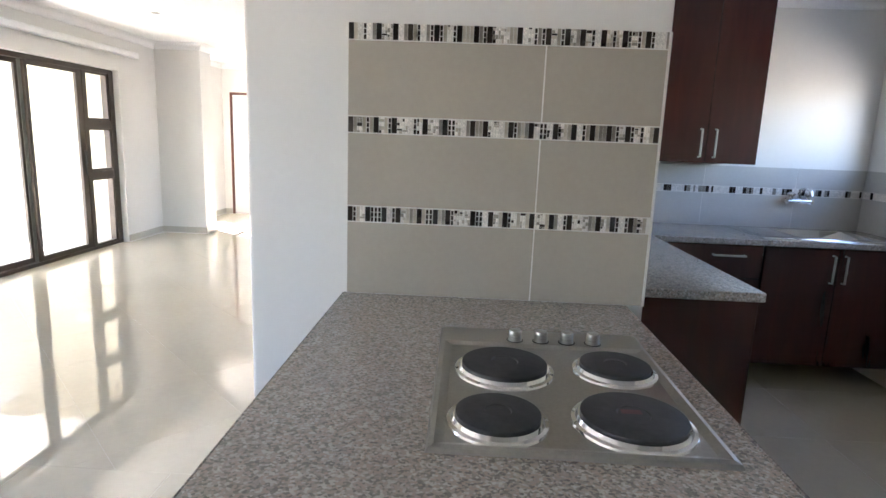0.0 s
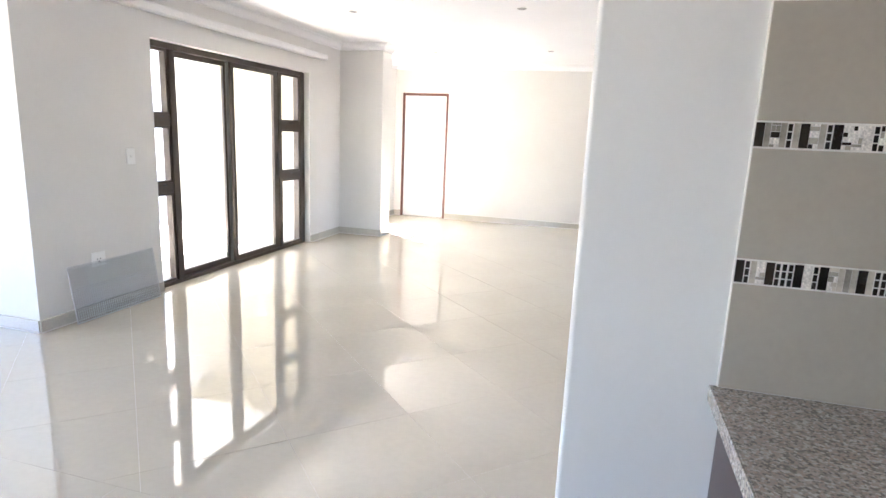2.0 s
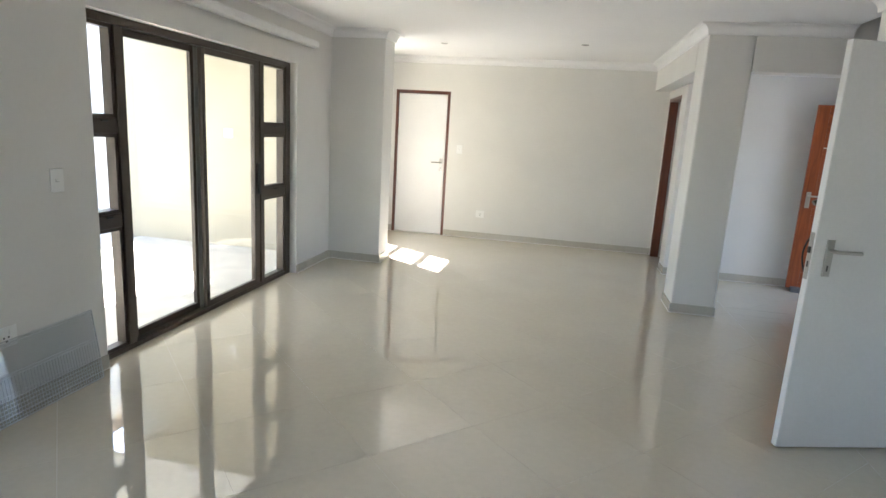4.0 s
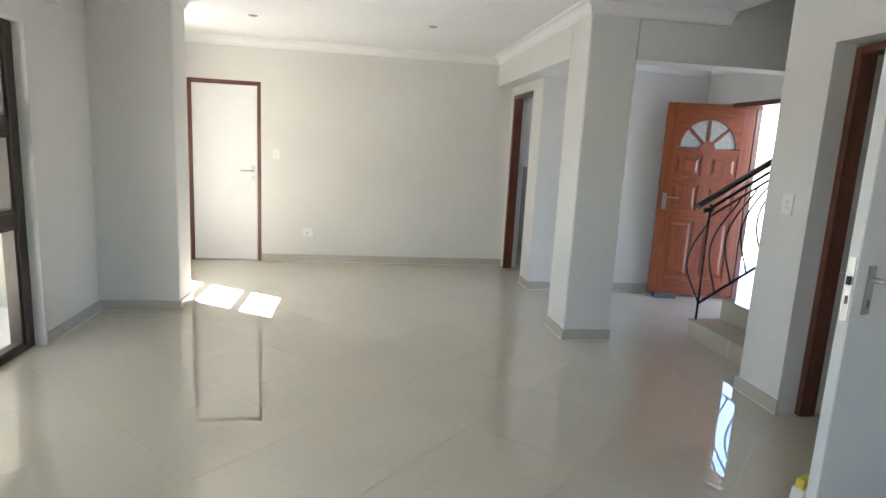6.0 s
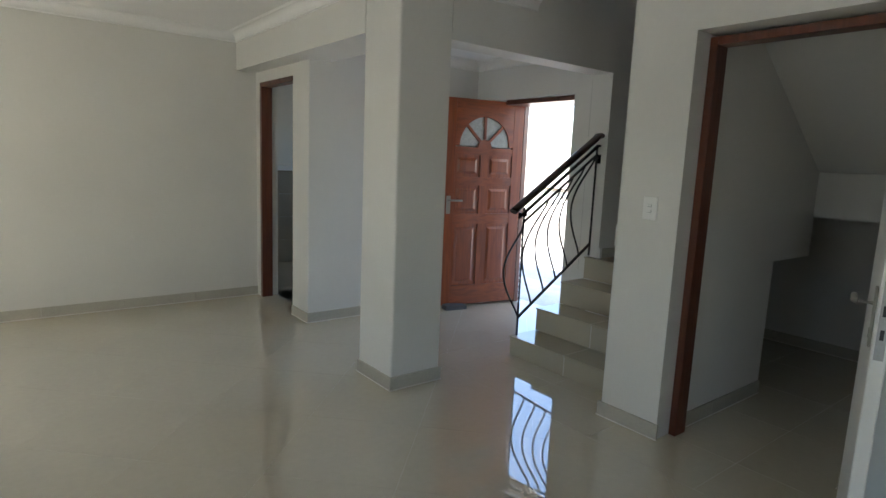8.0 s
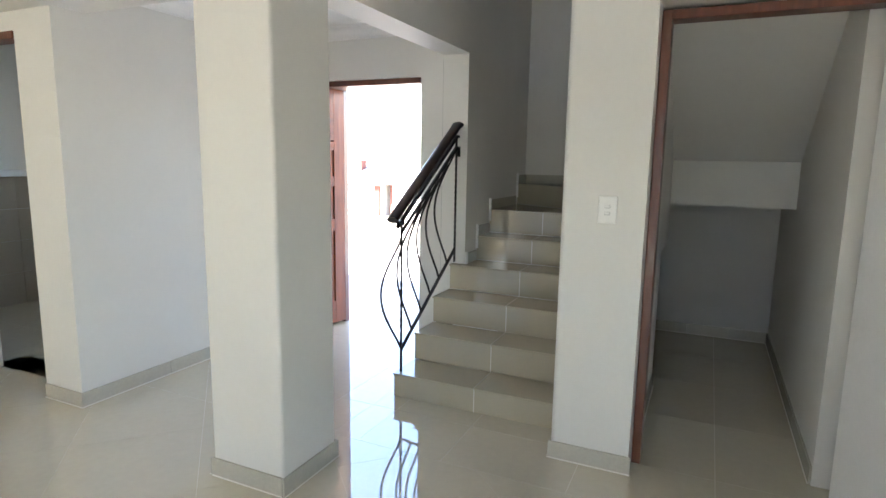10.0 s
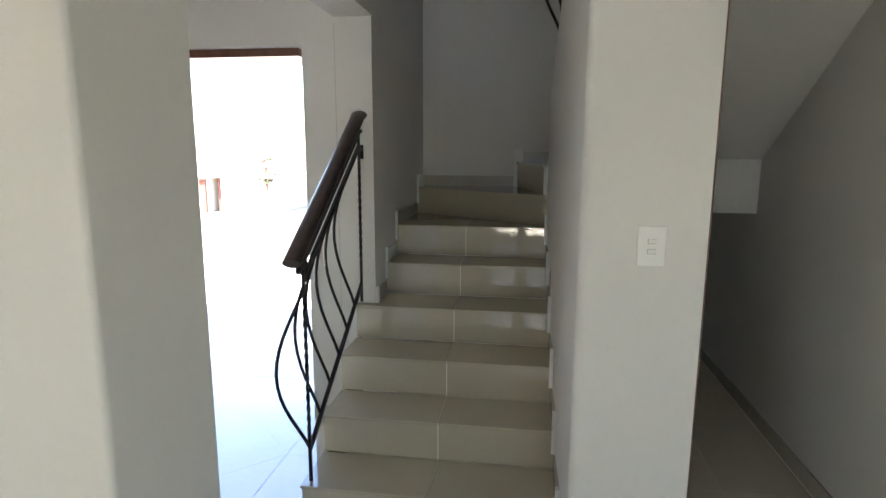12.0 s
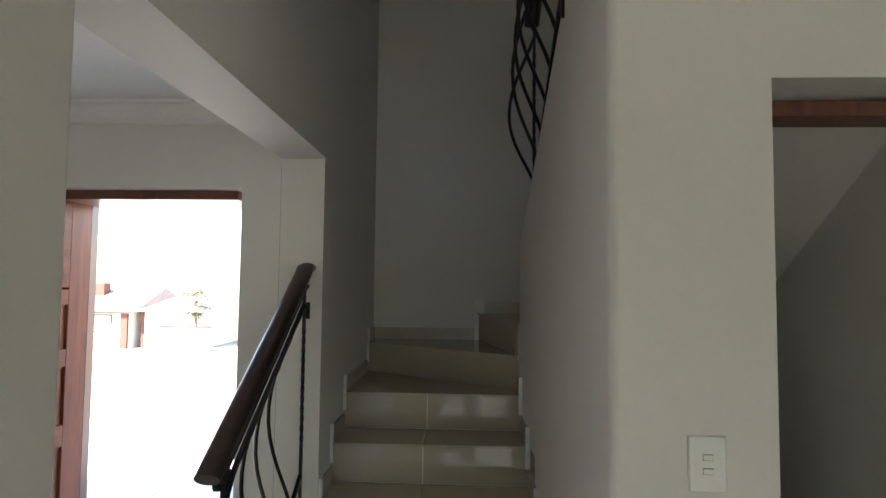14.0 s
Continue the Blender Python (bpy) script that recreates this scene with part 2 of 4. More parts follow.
def mesh_of(name, bm, material, smooth=False):
    bmesh.ops.recalc_face_normals(bm, faces=bm.faces)
    me = bpy.data.meshes.new(name)
    bm.to_mesh(me)
    bm.free()
    me.materials.append(material)
    if smooth:
        me.polygons.foreach_set("use_smooth", [True] * len(me.polygons))
        me.set_sharp_from_angle(angle=radians(40))
    return me


def part(name, bm, material, parent, label="", smooth=False):
    ob = new(name, mesh_of(name, bm, material, smooth))
    ob.parent = parent
    return tagged(ob, label)


def thing(name, m, label, category, group="", kind=""):
    ob = new(name)
    ob.empty_display_size = 0.05
    ob.matrix_world = m
    return tagged(ob, label, category, group, kind)


def structure(name, bm, material, label, category):
    return tagged(new(name, mesh_of(name, bm, material)), label, category, kind="structure")


def piece(name, me, parent, x, y, z, rz=0.0):
    ob = new(name, me)
    ob.parent = parent
    ob.matrix_basis = pose(x, y, z, 0, 0, rz)
    return ob


# ---- the large structure ----
CEILING, HALL_CEILING = 2.50, 2.37
WEST, NORTH, EAST = -3.785, 9.646, 0.68          # inner faces of the living room
FRONT = 1.812                                  # inner face of the entrance wall
BACK = 3.22                                    # wall behind the stair
TOP = 5.20
STAIR_WALL = 6.88                              # face of the wall along the stair


def soften(bm, chosen, r):
    """Round the upright edges that are chosen by their two ends."""
    edges = [e for e in bm.edges if abs(e.verts[0].co.z - e.verts[1].co.z) > 1.0 and abs(e.verts[0].co.x - e.verts[1].co.x) < 0.01 and chosen(e.verts[0].co, e.verts[1].co)]
    bmesh.ops.bevel(bm, geom=edges, offset=r, segments=5, affect="EDGES", profile=0.5)
    return bm


def right(x):
    """The face of the middle wall beside the stair."""
    return 5.942 + 0.024 * (x - EAST)


structure("wall_north", boxes(
    (-4.0, -3.661, NORTH, 9.87, 0, 2.6), (-2.872, 0.03, NORTH, 9.87, 0, 2.6), (-3.661, -2.872, NORTH, 9.87, 2.042, 2.6)), PAINT,
    "greige painted plaster wall with a white door in it", "wall")
structure("wall_west", boxes(
    (-4.0, WEST, 3.38, 4.255, 0, 2.6), (-4.0, WEST, 4.255, 6.742, 2.045, 2.6), (-4.0, WEST, 6.742, 8.02, 0, 2.6),
    (-4.0, WEST, 8.02, 9.02, 0, 0.50), (-4.0, WEST, 8.02, 9.02, 2.18, 2.6), (-4.0, WEST, 9.02, NORTH, 0, 2.6)), PAINT,
    "greige painted wall with a wide sliding door opening", "wall")
structure("wall_recess", boxes((-6.2, WEST, 3.15, 3.38, 0, 2.6)), PAINT, "greige painted wall turning the corner of the room", "wall")
structure("wall_nib", soften(boxes((WEST, -3.176, 7.555, 7.88, 0, CEILING)), lambda a, b: a.x > -3.2, 0.012), PAINT, "short projecting painted wall beside the glazed door", "wall")
structure("wall_closing", boxes((-6.42, -6.2, -1.8, -0.6, 0, 2.6), (-6.42, -6.2, 2.2, 3.38, 0, 2.6), (-6.42, -6.2, -0.6, 2.2, 0, 0.30), (-6.42, -6.2, -0.6, 2.2, 2.15, 2.6),
    (-6.42, -4.0, -2.02, -1.8, 0, 2.6), (-2.1, 3.207, -2.02, -1.8, 0, 2.6), (-4.0, -2.1, -2.02, -1.8, 0, 0.7), (-4.0, -2.1, -2.02, -1.8, 2.15, 2.6)), PAINT, "plain painted wall closing the room", "wall")
structure("wall_east", boxes(
    (EAST, 0.837, 1.885, 4.025, 0, CEILING), (EAST, 0.95, 4.025, 4.70, 0, CEILING), (EAST, 0.95, 4.70, 5.578, 2.075, CEILING)), PAINT,
    "greige painted wall with the under-stair cupboard opening", "wall")
bm = bmesh.new()
prism(bm, [(EAST, 0), (1.85, 0), (1.85, 0.87), (2.40, 0.87), (2.40, 1.80), (0.98, 2.66), (0.98, 2.76), (EAST, 2.76)], "y", 5.578, 5.942)
for v in bm.verts:                             # the plaster runs slightly out of square along the stair
    if v.co.y > 5.9:
        v.co.y = right(v.co.x)
soften(bm, lambda a, b: a.x < EAST + 0.01 and b.x < EAST + 0.01 and a.y > 5.9, 0.026)
structure("wall_stair_middle", bm, PAINT, "greige painted pier and wall between the stair flights", "wall")
structure("wall_tiled", soften(boxes((-0.323, 0.937, 1.675, 1.885, 0, CEILING)), lambda a, b: a.x < -0.3, 0.012), PAINT, "free-standing painted wall at the end of the counter", "wall")
structure("wall_kitchen_back", boxes((0.837, 3.207, 3.805, 4.024, 0, 2.6)), PAINT, "pale painted kitchen wall above the sink", "wall")
structure("wall_kitchen_side", boxes(
    (2.987, 3.207, -1.8, 2.15, 0, 2.6), (2.987, 3.207, 2.15, 3.635, 0, 1.31), (2.987, 3.207, 2.15, 3.635, 1.88, 2.6), (2.987, 3.207, 3.635, 3.805, 0, 2.6)), PAINT,
    "pale painted kitchen wall with the window", "wall")
structure("column", soften(boxes((-0.155, 0.216, 6.868, 7.263, 0, CEILING)), lambda a, b: True, 0.014), PAINT, "square plastered column painted greige", "column")
structure("beam_hall", boxes((-0.155, 0.216, 7.263, NORTH, 2.164, CEILING)), PAINT, "plastered beam over the passage to the hall", "beam")
structure("wall_stair_left", boxes(
    (0.216, FRONT, 6.872, 7.07, 2.13, TOP), (FRONT, BACK, STAIR_WALL, 7.07, 0, TOP)), PAINT,
    "greige painted wall rising along the stair", "wall")
structure("wall_front", boxes(
    (FRONT, 2.30, 7.07, 7.241, 0, 2.6), (FRONT, 2.30, 7.241, 8.26, 2.0, 2.6), (FRONT, 2.30, 8.26, 8.46, 0, 2.6)), PAINT,
    "painted entrance wall with the open front doorway", "wall")
structure("wall_hall_back", boxes((0.03, 2.30, 8.46, 8.60, 0, 2.6)), PAINT, "painted back wall of the entrance hall", "wall")
structure("wall_bathroom", boxes((0.03, 0.20, 9.545, 9.87, 0, 2.6), (0.03, 0.20, 8.78, 9.545, 2.065, 2.6), (0.03, 0.20, 8.60, 8.78, 0, 2.6)), PAINT, "painted wall with the bathroom doorway", "wall")
structure("wall_bathroom_far", boxes((0.20, 1.82, 11.2, 11.4, 0, 2.6), (1.82, 2.02, 8.60, 9.5, 0, 2.6), (1.82, 2.02, 10.3, 11.4, 0, 2.6), (1.82, 2.02, 9.5, 10.3, 0, 1.3), (1.82, 2.02, 9.5, 10.3, 2.1, 2.6), (0.03, 0.20, 9.87, 11.4, 0, 2.6)), PAINT, "painted bathroom walls", "wall")
structure("wall_stair_back", boxes((BACK, 3.44, 4.55, 7.07, 0, TOP)), PAINT, "greige painted wall behind the stair landing", "wall")
structure("wall_cupboard", boxes((0.95, BACK, 4.55, 4.82, 0, TOP)), PAINT, "painted side wall of the under-stair cupboard", "wall")
structure("wall_upper", boxes(
    (-2.2, 0.95, 4.55, 4.76, 2.76, TOP), (-2.2, 0.216, 6.872, 7.07, 2.76, TOP),
    (-2.42, -2.2, 4.55, 7.07, 2.6, 3.55), (-2.42, -2.2, 4.55, 5.5, 3.55, 4.30), (-2.42, -2.2, 6.1, 7.07, 3.55, 4.30), (-2.42, -2.2, 4.55, 7.07, 4.30, TOP)), PAINT,
    "painted walls of the upper landing", "wall")
bm = bmesh.new()
prism(bm, [(0.95, 2.40), (2.385, 1.439), (2.385, 1.138), (BACK, 1.138), (BACK, 1.39), (2.40, 1.39), (2.40, 1.62), (0.97, 2.62), (0.95, 2.62)], "y", 4.82, 5.578)
structure("stair_soffit", bm, PAINT, "sloping painted underside of the upper stair flight", "stair soffit")

bm = boxes((-6.42, 0.92, -2.02, 6.86, CEILING, 2.75), (-4.0, 0.05, 6.86, 9.87, CEILING, 2.75), (0.92, 3.27, -2.02, 4.55, CEILING, 2.75),
           (0.05, 2.02, 7.07, 11.4, CEILING, 2.75))
structure("ceiling", bm, CEIL, "smooth white painted ceiling board", "ceiling")
structure("ceiling_hall", boxes((0.216, FRONT, 7.07, 8.46, HALL_CEILING, HALL_CEILING + 0.05)), CEIL, "white hall ceiling", "ceiling")
structure("ceiling_kitchen", boxes((0.837, 2.987, 1.885, 3.805, 2.36, 2.41)), CEIL, "white kitchen ceiling", "ceiling")
structure("ceiling_bathroom", boxes((0.20, 1.82, 8.60, 11.2, 2.42, 2.46)), CEIL, "white bathroom ceiling", "ceiling")
structure("ceiling_upper", boxes((-2.42, 3.44, 4.55, 7.07, TOP, TOP + 0.2)), CEIL, "white ceiling above the stair well", "ceiling")


def cornice(name, line, top, size=0.088):
    """A coved cornice along a plan line that has the room on its left, with mitred corners."""
    prof = [(0, 0), (0, -size)] + [(0.012 + (size - 0.024) * (1 - math.cos(a)), -size + 0.008 + (size - 0.02) * math.sin(a)) for a in [radians(90 * k / 6) for k in range(7)]] + [(size, 0)]
    bm = bmesh.new()
    rings = []
    for i, p in enumerate(line):
        p = Vector(p)
        dirs = []
        if i:
            dirs.append((p - Vector(line[i - 1])).normalized())
        if i < len(line) - 1:
            dirs.append((Vector(line[i + 1]) - p).normalized())
        ns = [Vector((-d.y, d.x)) for d in dirs]
        n = ns[0] if len(ns) == 1 else (ns[0] + ns[1]) / (1 + ns[0].dot(ns[1]))
        rings.append([bm.verts.new((p.x + n.x * d, p.y + n.y * d, top - 0.001 + z)) for d, z in prof])
    k = len(prof)
    for a, b in zip(rings, rings[1:]):
        for j in range(k):
            bm.faces.new((a[j], a[(j + 1) % k], b[(j + 1) % k], b[j]))
    bm.faces.new(rings[0])
    bm.faces.new(rings[-1][::-1])
    structure(name, bm, CEIL, "white coved cornice under the ceiling", "cornice")


cornice("cornice_living", [(0.92, 6.867), (-0.155, 6.867), (-0.155, NORTH), (WEST, NORTH), (WEST, 7.88), (-3.176, 7.88), (-3.176, 7.555), (WEST, 7.555), (WEST, 3.15), (-6.2, 3.15)], CEILING)
cornice("cornice_east", [(EAST, 1.885), (EAST, 5.96)], CEILING)
cornice("cornice_hall", [(0.216, 7.07), (FRONT, 7.07), (FRONT, 8.46), (0.03, 8.46)], HALL_CEILING)
cornice("cornice_kitchen", [(2.987, 1.885), (2.987, 3.805), (0.837, 3.805)], 2.36, 0.07)

structure("plaster_crack", boxes((FRONT - 0.0008, FRONT - 0.0001, 7.069, 7.0702, 0.55, 2.10)), RUBBER, "hairline plaster crack beside the entrance doorway", "crack")

# screed under the tiles
structure("floor", boxes((-6.3, BACK, -1.9, 9.75, -0.11, -0.0008), (0.1, 1.9, 9.75, 11.3, -0.11, -0.0008)), GROUT, "cream grout bed between polished floor tiles", "floor")

# ---- outside ----
bm = bmesh.new()
xs = [-400, -120, -60, -30, -16, -8, 0, 6, 9, 14, 20, 27, 40, 80, 160, 400]
ys = [-400, -150, -60, -25, -8, 0, 8, 16, 30, 60, 150, 400]


def land(x):
    s = min(max((x - 7) / 20, 0), 1)
    return -0.13 - 2.6 * s * s * (3 - 2 * s)


grid = [[bm.verts.new((x, y, land(x))) for y in ys] for x in xs]
for a, b in zip(grid, grid[1:]):
    for j in range(len(ys) - 1):
        bm.faces.new((a[j], b[j], b[j + 1], a[j + 1]))
structure("ground", bm, EARTH, "dry pale open ground sloping away outside", "ground")
structure("patio_wall", boxes((-6.6, -3.97, 7.62, 7.84, -0.12, 4.6)), CREAM, "tall cream plastered outside wall", "wall")
structure("patio_roof", boxes((-6.2, -4.0, 3.3, 7.62, 2.62, 2.80)), CREAM, "plastered roof slab over the patio", "roof")
# unseen slab, added to block direct sun at the recess window
structure("eave", boxes((-7.7, -6.42, -2.0, 3.3, 2.62, 2.80)), CREAM, "unseen plastered slab added to keep sun out of the recess window", "eave")
structure("boundary_wall", boxes((-9.0, -8.8, -2, 16, -0.13, 1.25), (-9.05, -8.75, -2, 16, 1.25, 1.32)), PALE, "low pale plastered boundary wall", "wall")


# ---- glazed doors, windows and doors ----
def handle_set(parent, x, y, z, out, along):
    """A lever handle on a long plate. out: the y direction it stands proud; along: the x direction of the lever."""
    bm = bmesh.new()
    box(bm, x - 0.021, x + 0.021, y, y + 0.008 * out, z - 0.10, z + 0.075, 0.002)
    hp = part("handle_plate", bm, STEEL, parent, "satin steel handle plate")
    bm = bmesh.new()
    tube(bm, [(x, y + 0.006 * out, z + 0.02), (x, y + 0.045 * out, z + 0.02), (x + 0.012 * along, y + 0.055 * out, z + 0.02), (x + 0.13 * along, y + 0.055 * out, z + 0.018)], 0.0095)
    part("lever", bm, STEEL, hp, "satin steel lever", True)
    bm = bmesh.new()
    box(bm, x - 0.004, x + 0.004, y + 0.0085 * out, y + 0.0095 * out, z - 0.07, z - 0.045)
    part("keyhole", bm, DARK, hp)


# sliding door of bronze aluminium, in plane of the west wall
SX = -3.905
win = thing("window_1", pose(SX, 4.26, 0), "dark bronze aluminium sliding door with glazed side lights", "sliding door", kind="structure")
Y1, ZT = 2.482, 2.045
bm = boxes((-0.05, 0.05, -0.005, 0.04, 0.0, ZT), (-0.05, 0.05, Y1 - 0.09, Y1, 0.0, ZT), (-0.05, 0.05, 0.04, Y1 - 0.09, ZT - 0.05, ZT), (-0.05, 0.05, 0.04, Y1 - 0.09, 0.0, 0.035), bevel=0.003)
part("outer_frame", bm, BRONZE, win)
for y0 in (0.265, 1.92):
    bm = bmesh.new()
    box(bm, -0.05, 0.05, y0, y0 + 0.065, 0.035, ZT - 0.05, 0.003)
    part("mullion", bm, BRONZE, win)
for y0, y1 in ((0.04, 0.265), (1.985, Y1 - 0.09)):
    for z0, z1 in ((0.81, 0.895), (1.375, 1.465)):
        bm = bmesh.new()
        box(bm, -0.045, 0.045, y0, y1, z0, z1, 0.003)
        tr = part("transom", bm, BRONZE, win)
        bm = bmesh.new()
        ym = (y0 + y1) / 2
        box(bm, 0.045, 0.062, ym - 0.022, ym + 0.022, z1 - 0.022, z1 - 0.008, 0.003)
        box(bm, 0.058, 0.066, ym - 0.03, ym + 0.006, z1 - 0.02, z1 - 0.01, 0.002)
        part("window_catch", bm, DARK, tr)
    for z0, z1 in ((0.035, 0.81), (0.895, 1.375), (1.465, ZT - 0.05)):
        bm = bmesh.new()
        w = 0.022
        for r in ((y0, y0 + w, z0, z1), (y1 - w, y1, z0, z1), (y0 + w, y1 - w, z0, z0 + w), (y0 + w, y1 - w, z1 - w, z1)):
            box(bm, -0.025, 0.035, *r)
        sash = part("sash", bm, BRONZE, win)
        bm = bmesh.new()
        box(bm, -0.003, 0.003, y0 + w, y1 - w, z0 + w, z1 - w)
        part("pane", bm, GLASS, sash).visible_shadow = False
# two sliding leaves; the inner one laps the outer one at the middle
for x0, y0, y1, inner in ((-0.036, 0.33, 1.13, 0), (0.012, 1.10, 1.92, 1)):
    bm = bmesh.new()
    sl, sr, rr = (0.075, 0.085, 0.05) if not inner else (0.045, 0.085, 0.05)
    for r in ((y0, y0 + sl, 0.035, ZT - 0.05), (y1 - sr, y1, 0.035, ZT - 0.05), (y0 + sl, y1 - sr, 0.035, 0.035 + rr), (y0 + sl, y1 - sr, ZT - 0.05 - 0.045, ZT - 0.05)):
        box(bm, x0, x0 + 0.03, *r, bevel=0.002)
    leaf = part("sliding_leaf", bm, BRONZE, win)
    bm = bmesh.new()
    box(bm, x0 + 0.012, x0 + 0.018, y0 + sl, y1 - sr, 0.035 + rr, ZT - 0.095)
    part("pane", bm, GLASS, leaf).visible_shadow = False
    if inner:
        bm = boxes((x0 + 0.03, x0 + 0.048, y1 - 0.042, y1 - 0.012, 0.86, 1.13), (x0 + 0.048, x0 + 0.062, y1 - 0.052, y1 - 0.03, 0.95, 1.06), bevel=0.003)
        part("pull_handle", bm, DARK, leaf, "black pull handle with latch")
    else:
        bm = boxes((x0 + 0.031, x0 + 0.036, y1 - 0.055, y1 - 0.012, 0.04, ZT - 0.055))
        part("seal", bm, RUBBER, leaf, "grey brush seal")

# unseen window behind the short wall, which lets the sun onto the floor
win = thing("window_2", pose(-3.89, 8.02, 0.50), "bronze aluminium window with three rows of panes", "window", kind="structure")
bm = boxes((-0.03, 0.03, 0, 0.045, 0, 1.68), (-0.03, 0.03, 0.955, 1.0, 0, 1.68), (-0.03, 0.03, 0.045, 0.955, 0, 0.045), (-0.03, 0.03, 0.045, 0.955, 1.635, 1.68))
part("window_frame", bm, BRONZE, win)
for z0, z1 in ((0.445, 0.51), (1.04, 1.11)):
    part("transom", boxes((-0.02, 0.02, 0.045, 0.955, z0, z1)), BRONZE, win)
for z0, z1 in ((0.045, 0.445), (0.51, 1.04), (1.11, 1.635)):
    part("pane", boxes((-0.003, 0.003, 0.045, 0.955, z0, z1)), GLASS, win).visible_shadow = False

# kitchen window
win = thing("window_3", pose(3.097, 2.15, 1.31), "bronze aluminium kitchen window over the worktop", "window", kind="structure")
bm = boxes((-0.03, 0.03, 0, 0.045, 0, 0.57), (-0.03, 0.03, 1.44, 1.485, 0, 0.57), (-0.03, 0.03, 0.045, 1.44, 0, 0.045), (-0.03, 0.03, 0.045, 1.44, 0.525, 0.57), (-0.028, 0.028, 0.72, 0.77, 0.045, 0.525))
part("window_frame", bm, BRONZE, win)
for y0, y1 in ((0.045, 0.72), (0.77, 1.44)):
    part("pane", boxes((-0.003, 0.003, y0, y1, 0.045, 0.525)), GLASS, win).visible_shadow = False

# unseen windows added behind the start of the walk to light the room
win = thing("added_window_5", pose(-4.0, -1.91, 0.7), "unseen added bronze aluminium window lighting the far end of the room", "window", kind="structure")
bm = boxes((0, 0.045, -0.03, 0.03, 0, 1.45), (1.855, 1.9, -0.03, 0.03, 0, 1.45), (0.045, 1.855, -0.03, 0.03, 0, 0.045), (0.045, 1.855, -0.03, 0.03, 1.405, 1.45))
part("window_frame", bm, BRONZE, win)
part("pane", boxes((0.045, 1.855, -0.003, 0.003, 0.045, 1.405)), GLASS, win).visible_shadow = False
# wide one, added unseen in the recess to brighten the floor there
win = thing("added_window_7", pose(-6.31, -0.6, 0.30), "unseen added wide bronze aluminium window lighting the recess of the room", "window", kind="structure")
bm = boxes((-0.03, 0.03, 0, 0.045, 0, 1.85), (-0.03, 0.03, 2.755, 2.8, 0, 1.85), (-0.03, 0.03, 0.045, 2.755, 0, 0.045), (-0.03, 0.03, 0.045, 2.755, 1.805, 1.85), (-0.028, 0.028, 1.375, 1.425, 0.045, 1.805))
part("window_frame", bm, BRONZE, win)
for y0, y1 in ((0.045, 1.375), (1.425, 2.755)):
    part("pane", boxes((-0.003, 0.003, y0, y1, 0.045, 1.805)), GLASS, win).visible_shadow = False

# upstairs window
win = thing("window_4", pose(-2.31, 5.5, 3.55), "bronze aluminium window of the upper landing", "window", kind="structure")
bm = boxes((-0.03, 0.03, 0, 0.045, 0, 0.75), (-0.03, 0.03, 0.555, 0.6, 0, 0.75), (-0.03, 0.03, 0.045, 0.555, 0, 0.045), (-0.03, 0.03, 0.045, 0.555, 0.705, 0.75))
part("window_frame", bm, BRONZE, win)
part("pane", boxes((-0.003, 0.003, 0.045, 0.555, 0.045, 0.705)), GLASS, win).visible_shadow = False

# bathroom window, unseen and added to brighten the bathroom
win = thing("added_window_6", pose(1.92, 9.5, 1.3), "unseen added bronze aluminium window brightening the bathroom", "window", kind="structure")
bm = boxes((-0.03, 0.03, 0, 0.045, 0, 0.8), (-0.03, 0.03, 0.755, 0.8, 0, 0.8), (-0.03, 0.03, 0.045, 0.755, 0, 0.045), (-0.03, 0.03, 0.045, 0.755, 0.755, 0.8))
part("window_frame", bm, BRONZE, win)
part("pane", boxes((-0.003, 0.003, 0.045, 0.755, 0.045, 0.755)), GLASS, win).visible_shadow = False

# white door in the far wall
door = thing("door_1", pose(-3.661, NORTH, 0), "closed smooth white door in a mahogany frame", "door", kind="structure")
bm = boxes((0.0, 0.038, -0.004, 0.10, 0, 2.042), (0.751, 0.789, -0.004, 0.10, 0, 2.042), (0.038, 0.751, -0.004, 0.10, 2.002, 2.042), bevel=0.002)
part("door_frame", bm, FRAME, door)
bm = boxes((0.041, 0.746, 0.012, 0.052, 0.008, 1.998), bevel=0.003)
leaf = part("door_leaf", bm, WHITE, door)
handle_set(leaf, 0.698, 0.012, 1.03, -1, -1)
part("backing", boxes((0.0, 0.789, 0.12, 0.14, 0, 2.042)), WHITE, door)

# under-stair cupboard: frame and open leaf
door = thing("door_2", pose(0.90, 4.718, 0), "white door standing open in a mahogany frame", "door", kind="structure")
bm = boxes((-0.10, 0.0, 0.818, 0.858, 0, 2.06), (-0.06, 0.0, -0.018, 0.020, 0, 2.06), (-0.10, 0.0, 0.020, 0.818, 2.02, 2.06), bevel=0.002)
part("door_frame", bm, FRAME, door)
ang = math.degrees(math.atan2(-0.232, -0.791))
bm = boxes((0.0, 0.868, -0.02, 0.02, 0.008, 2.01), bevel=0.003)
bm.transform(pose(-0.10, 0.045, 0, 0, 0, ang))
leaf = part("door_leaf", bm, WHITE, door, "open white door leaf")
turn = pose(-0.10, 0.045, 0, 0, 0, ang)


def on_leaf(name, bm, material, parent, label="", smooth=False):
    bm.transform(turn)
    return part(name, bm, material, parent, label, smooth)


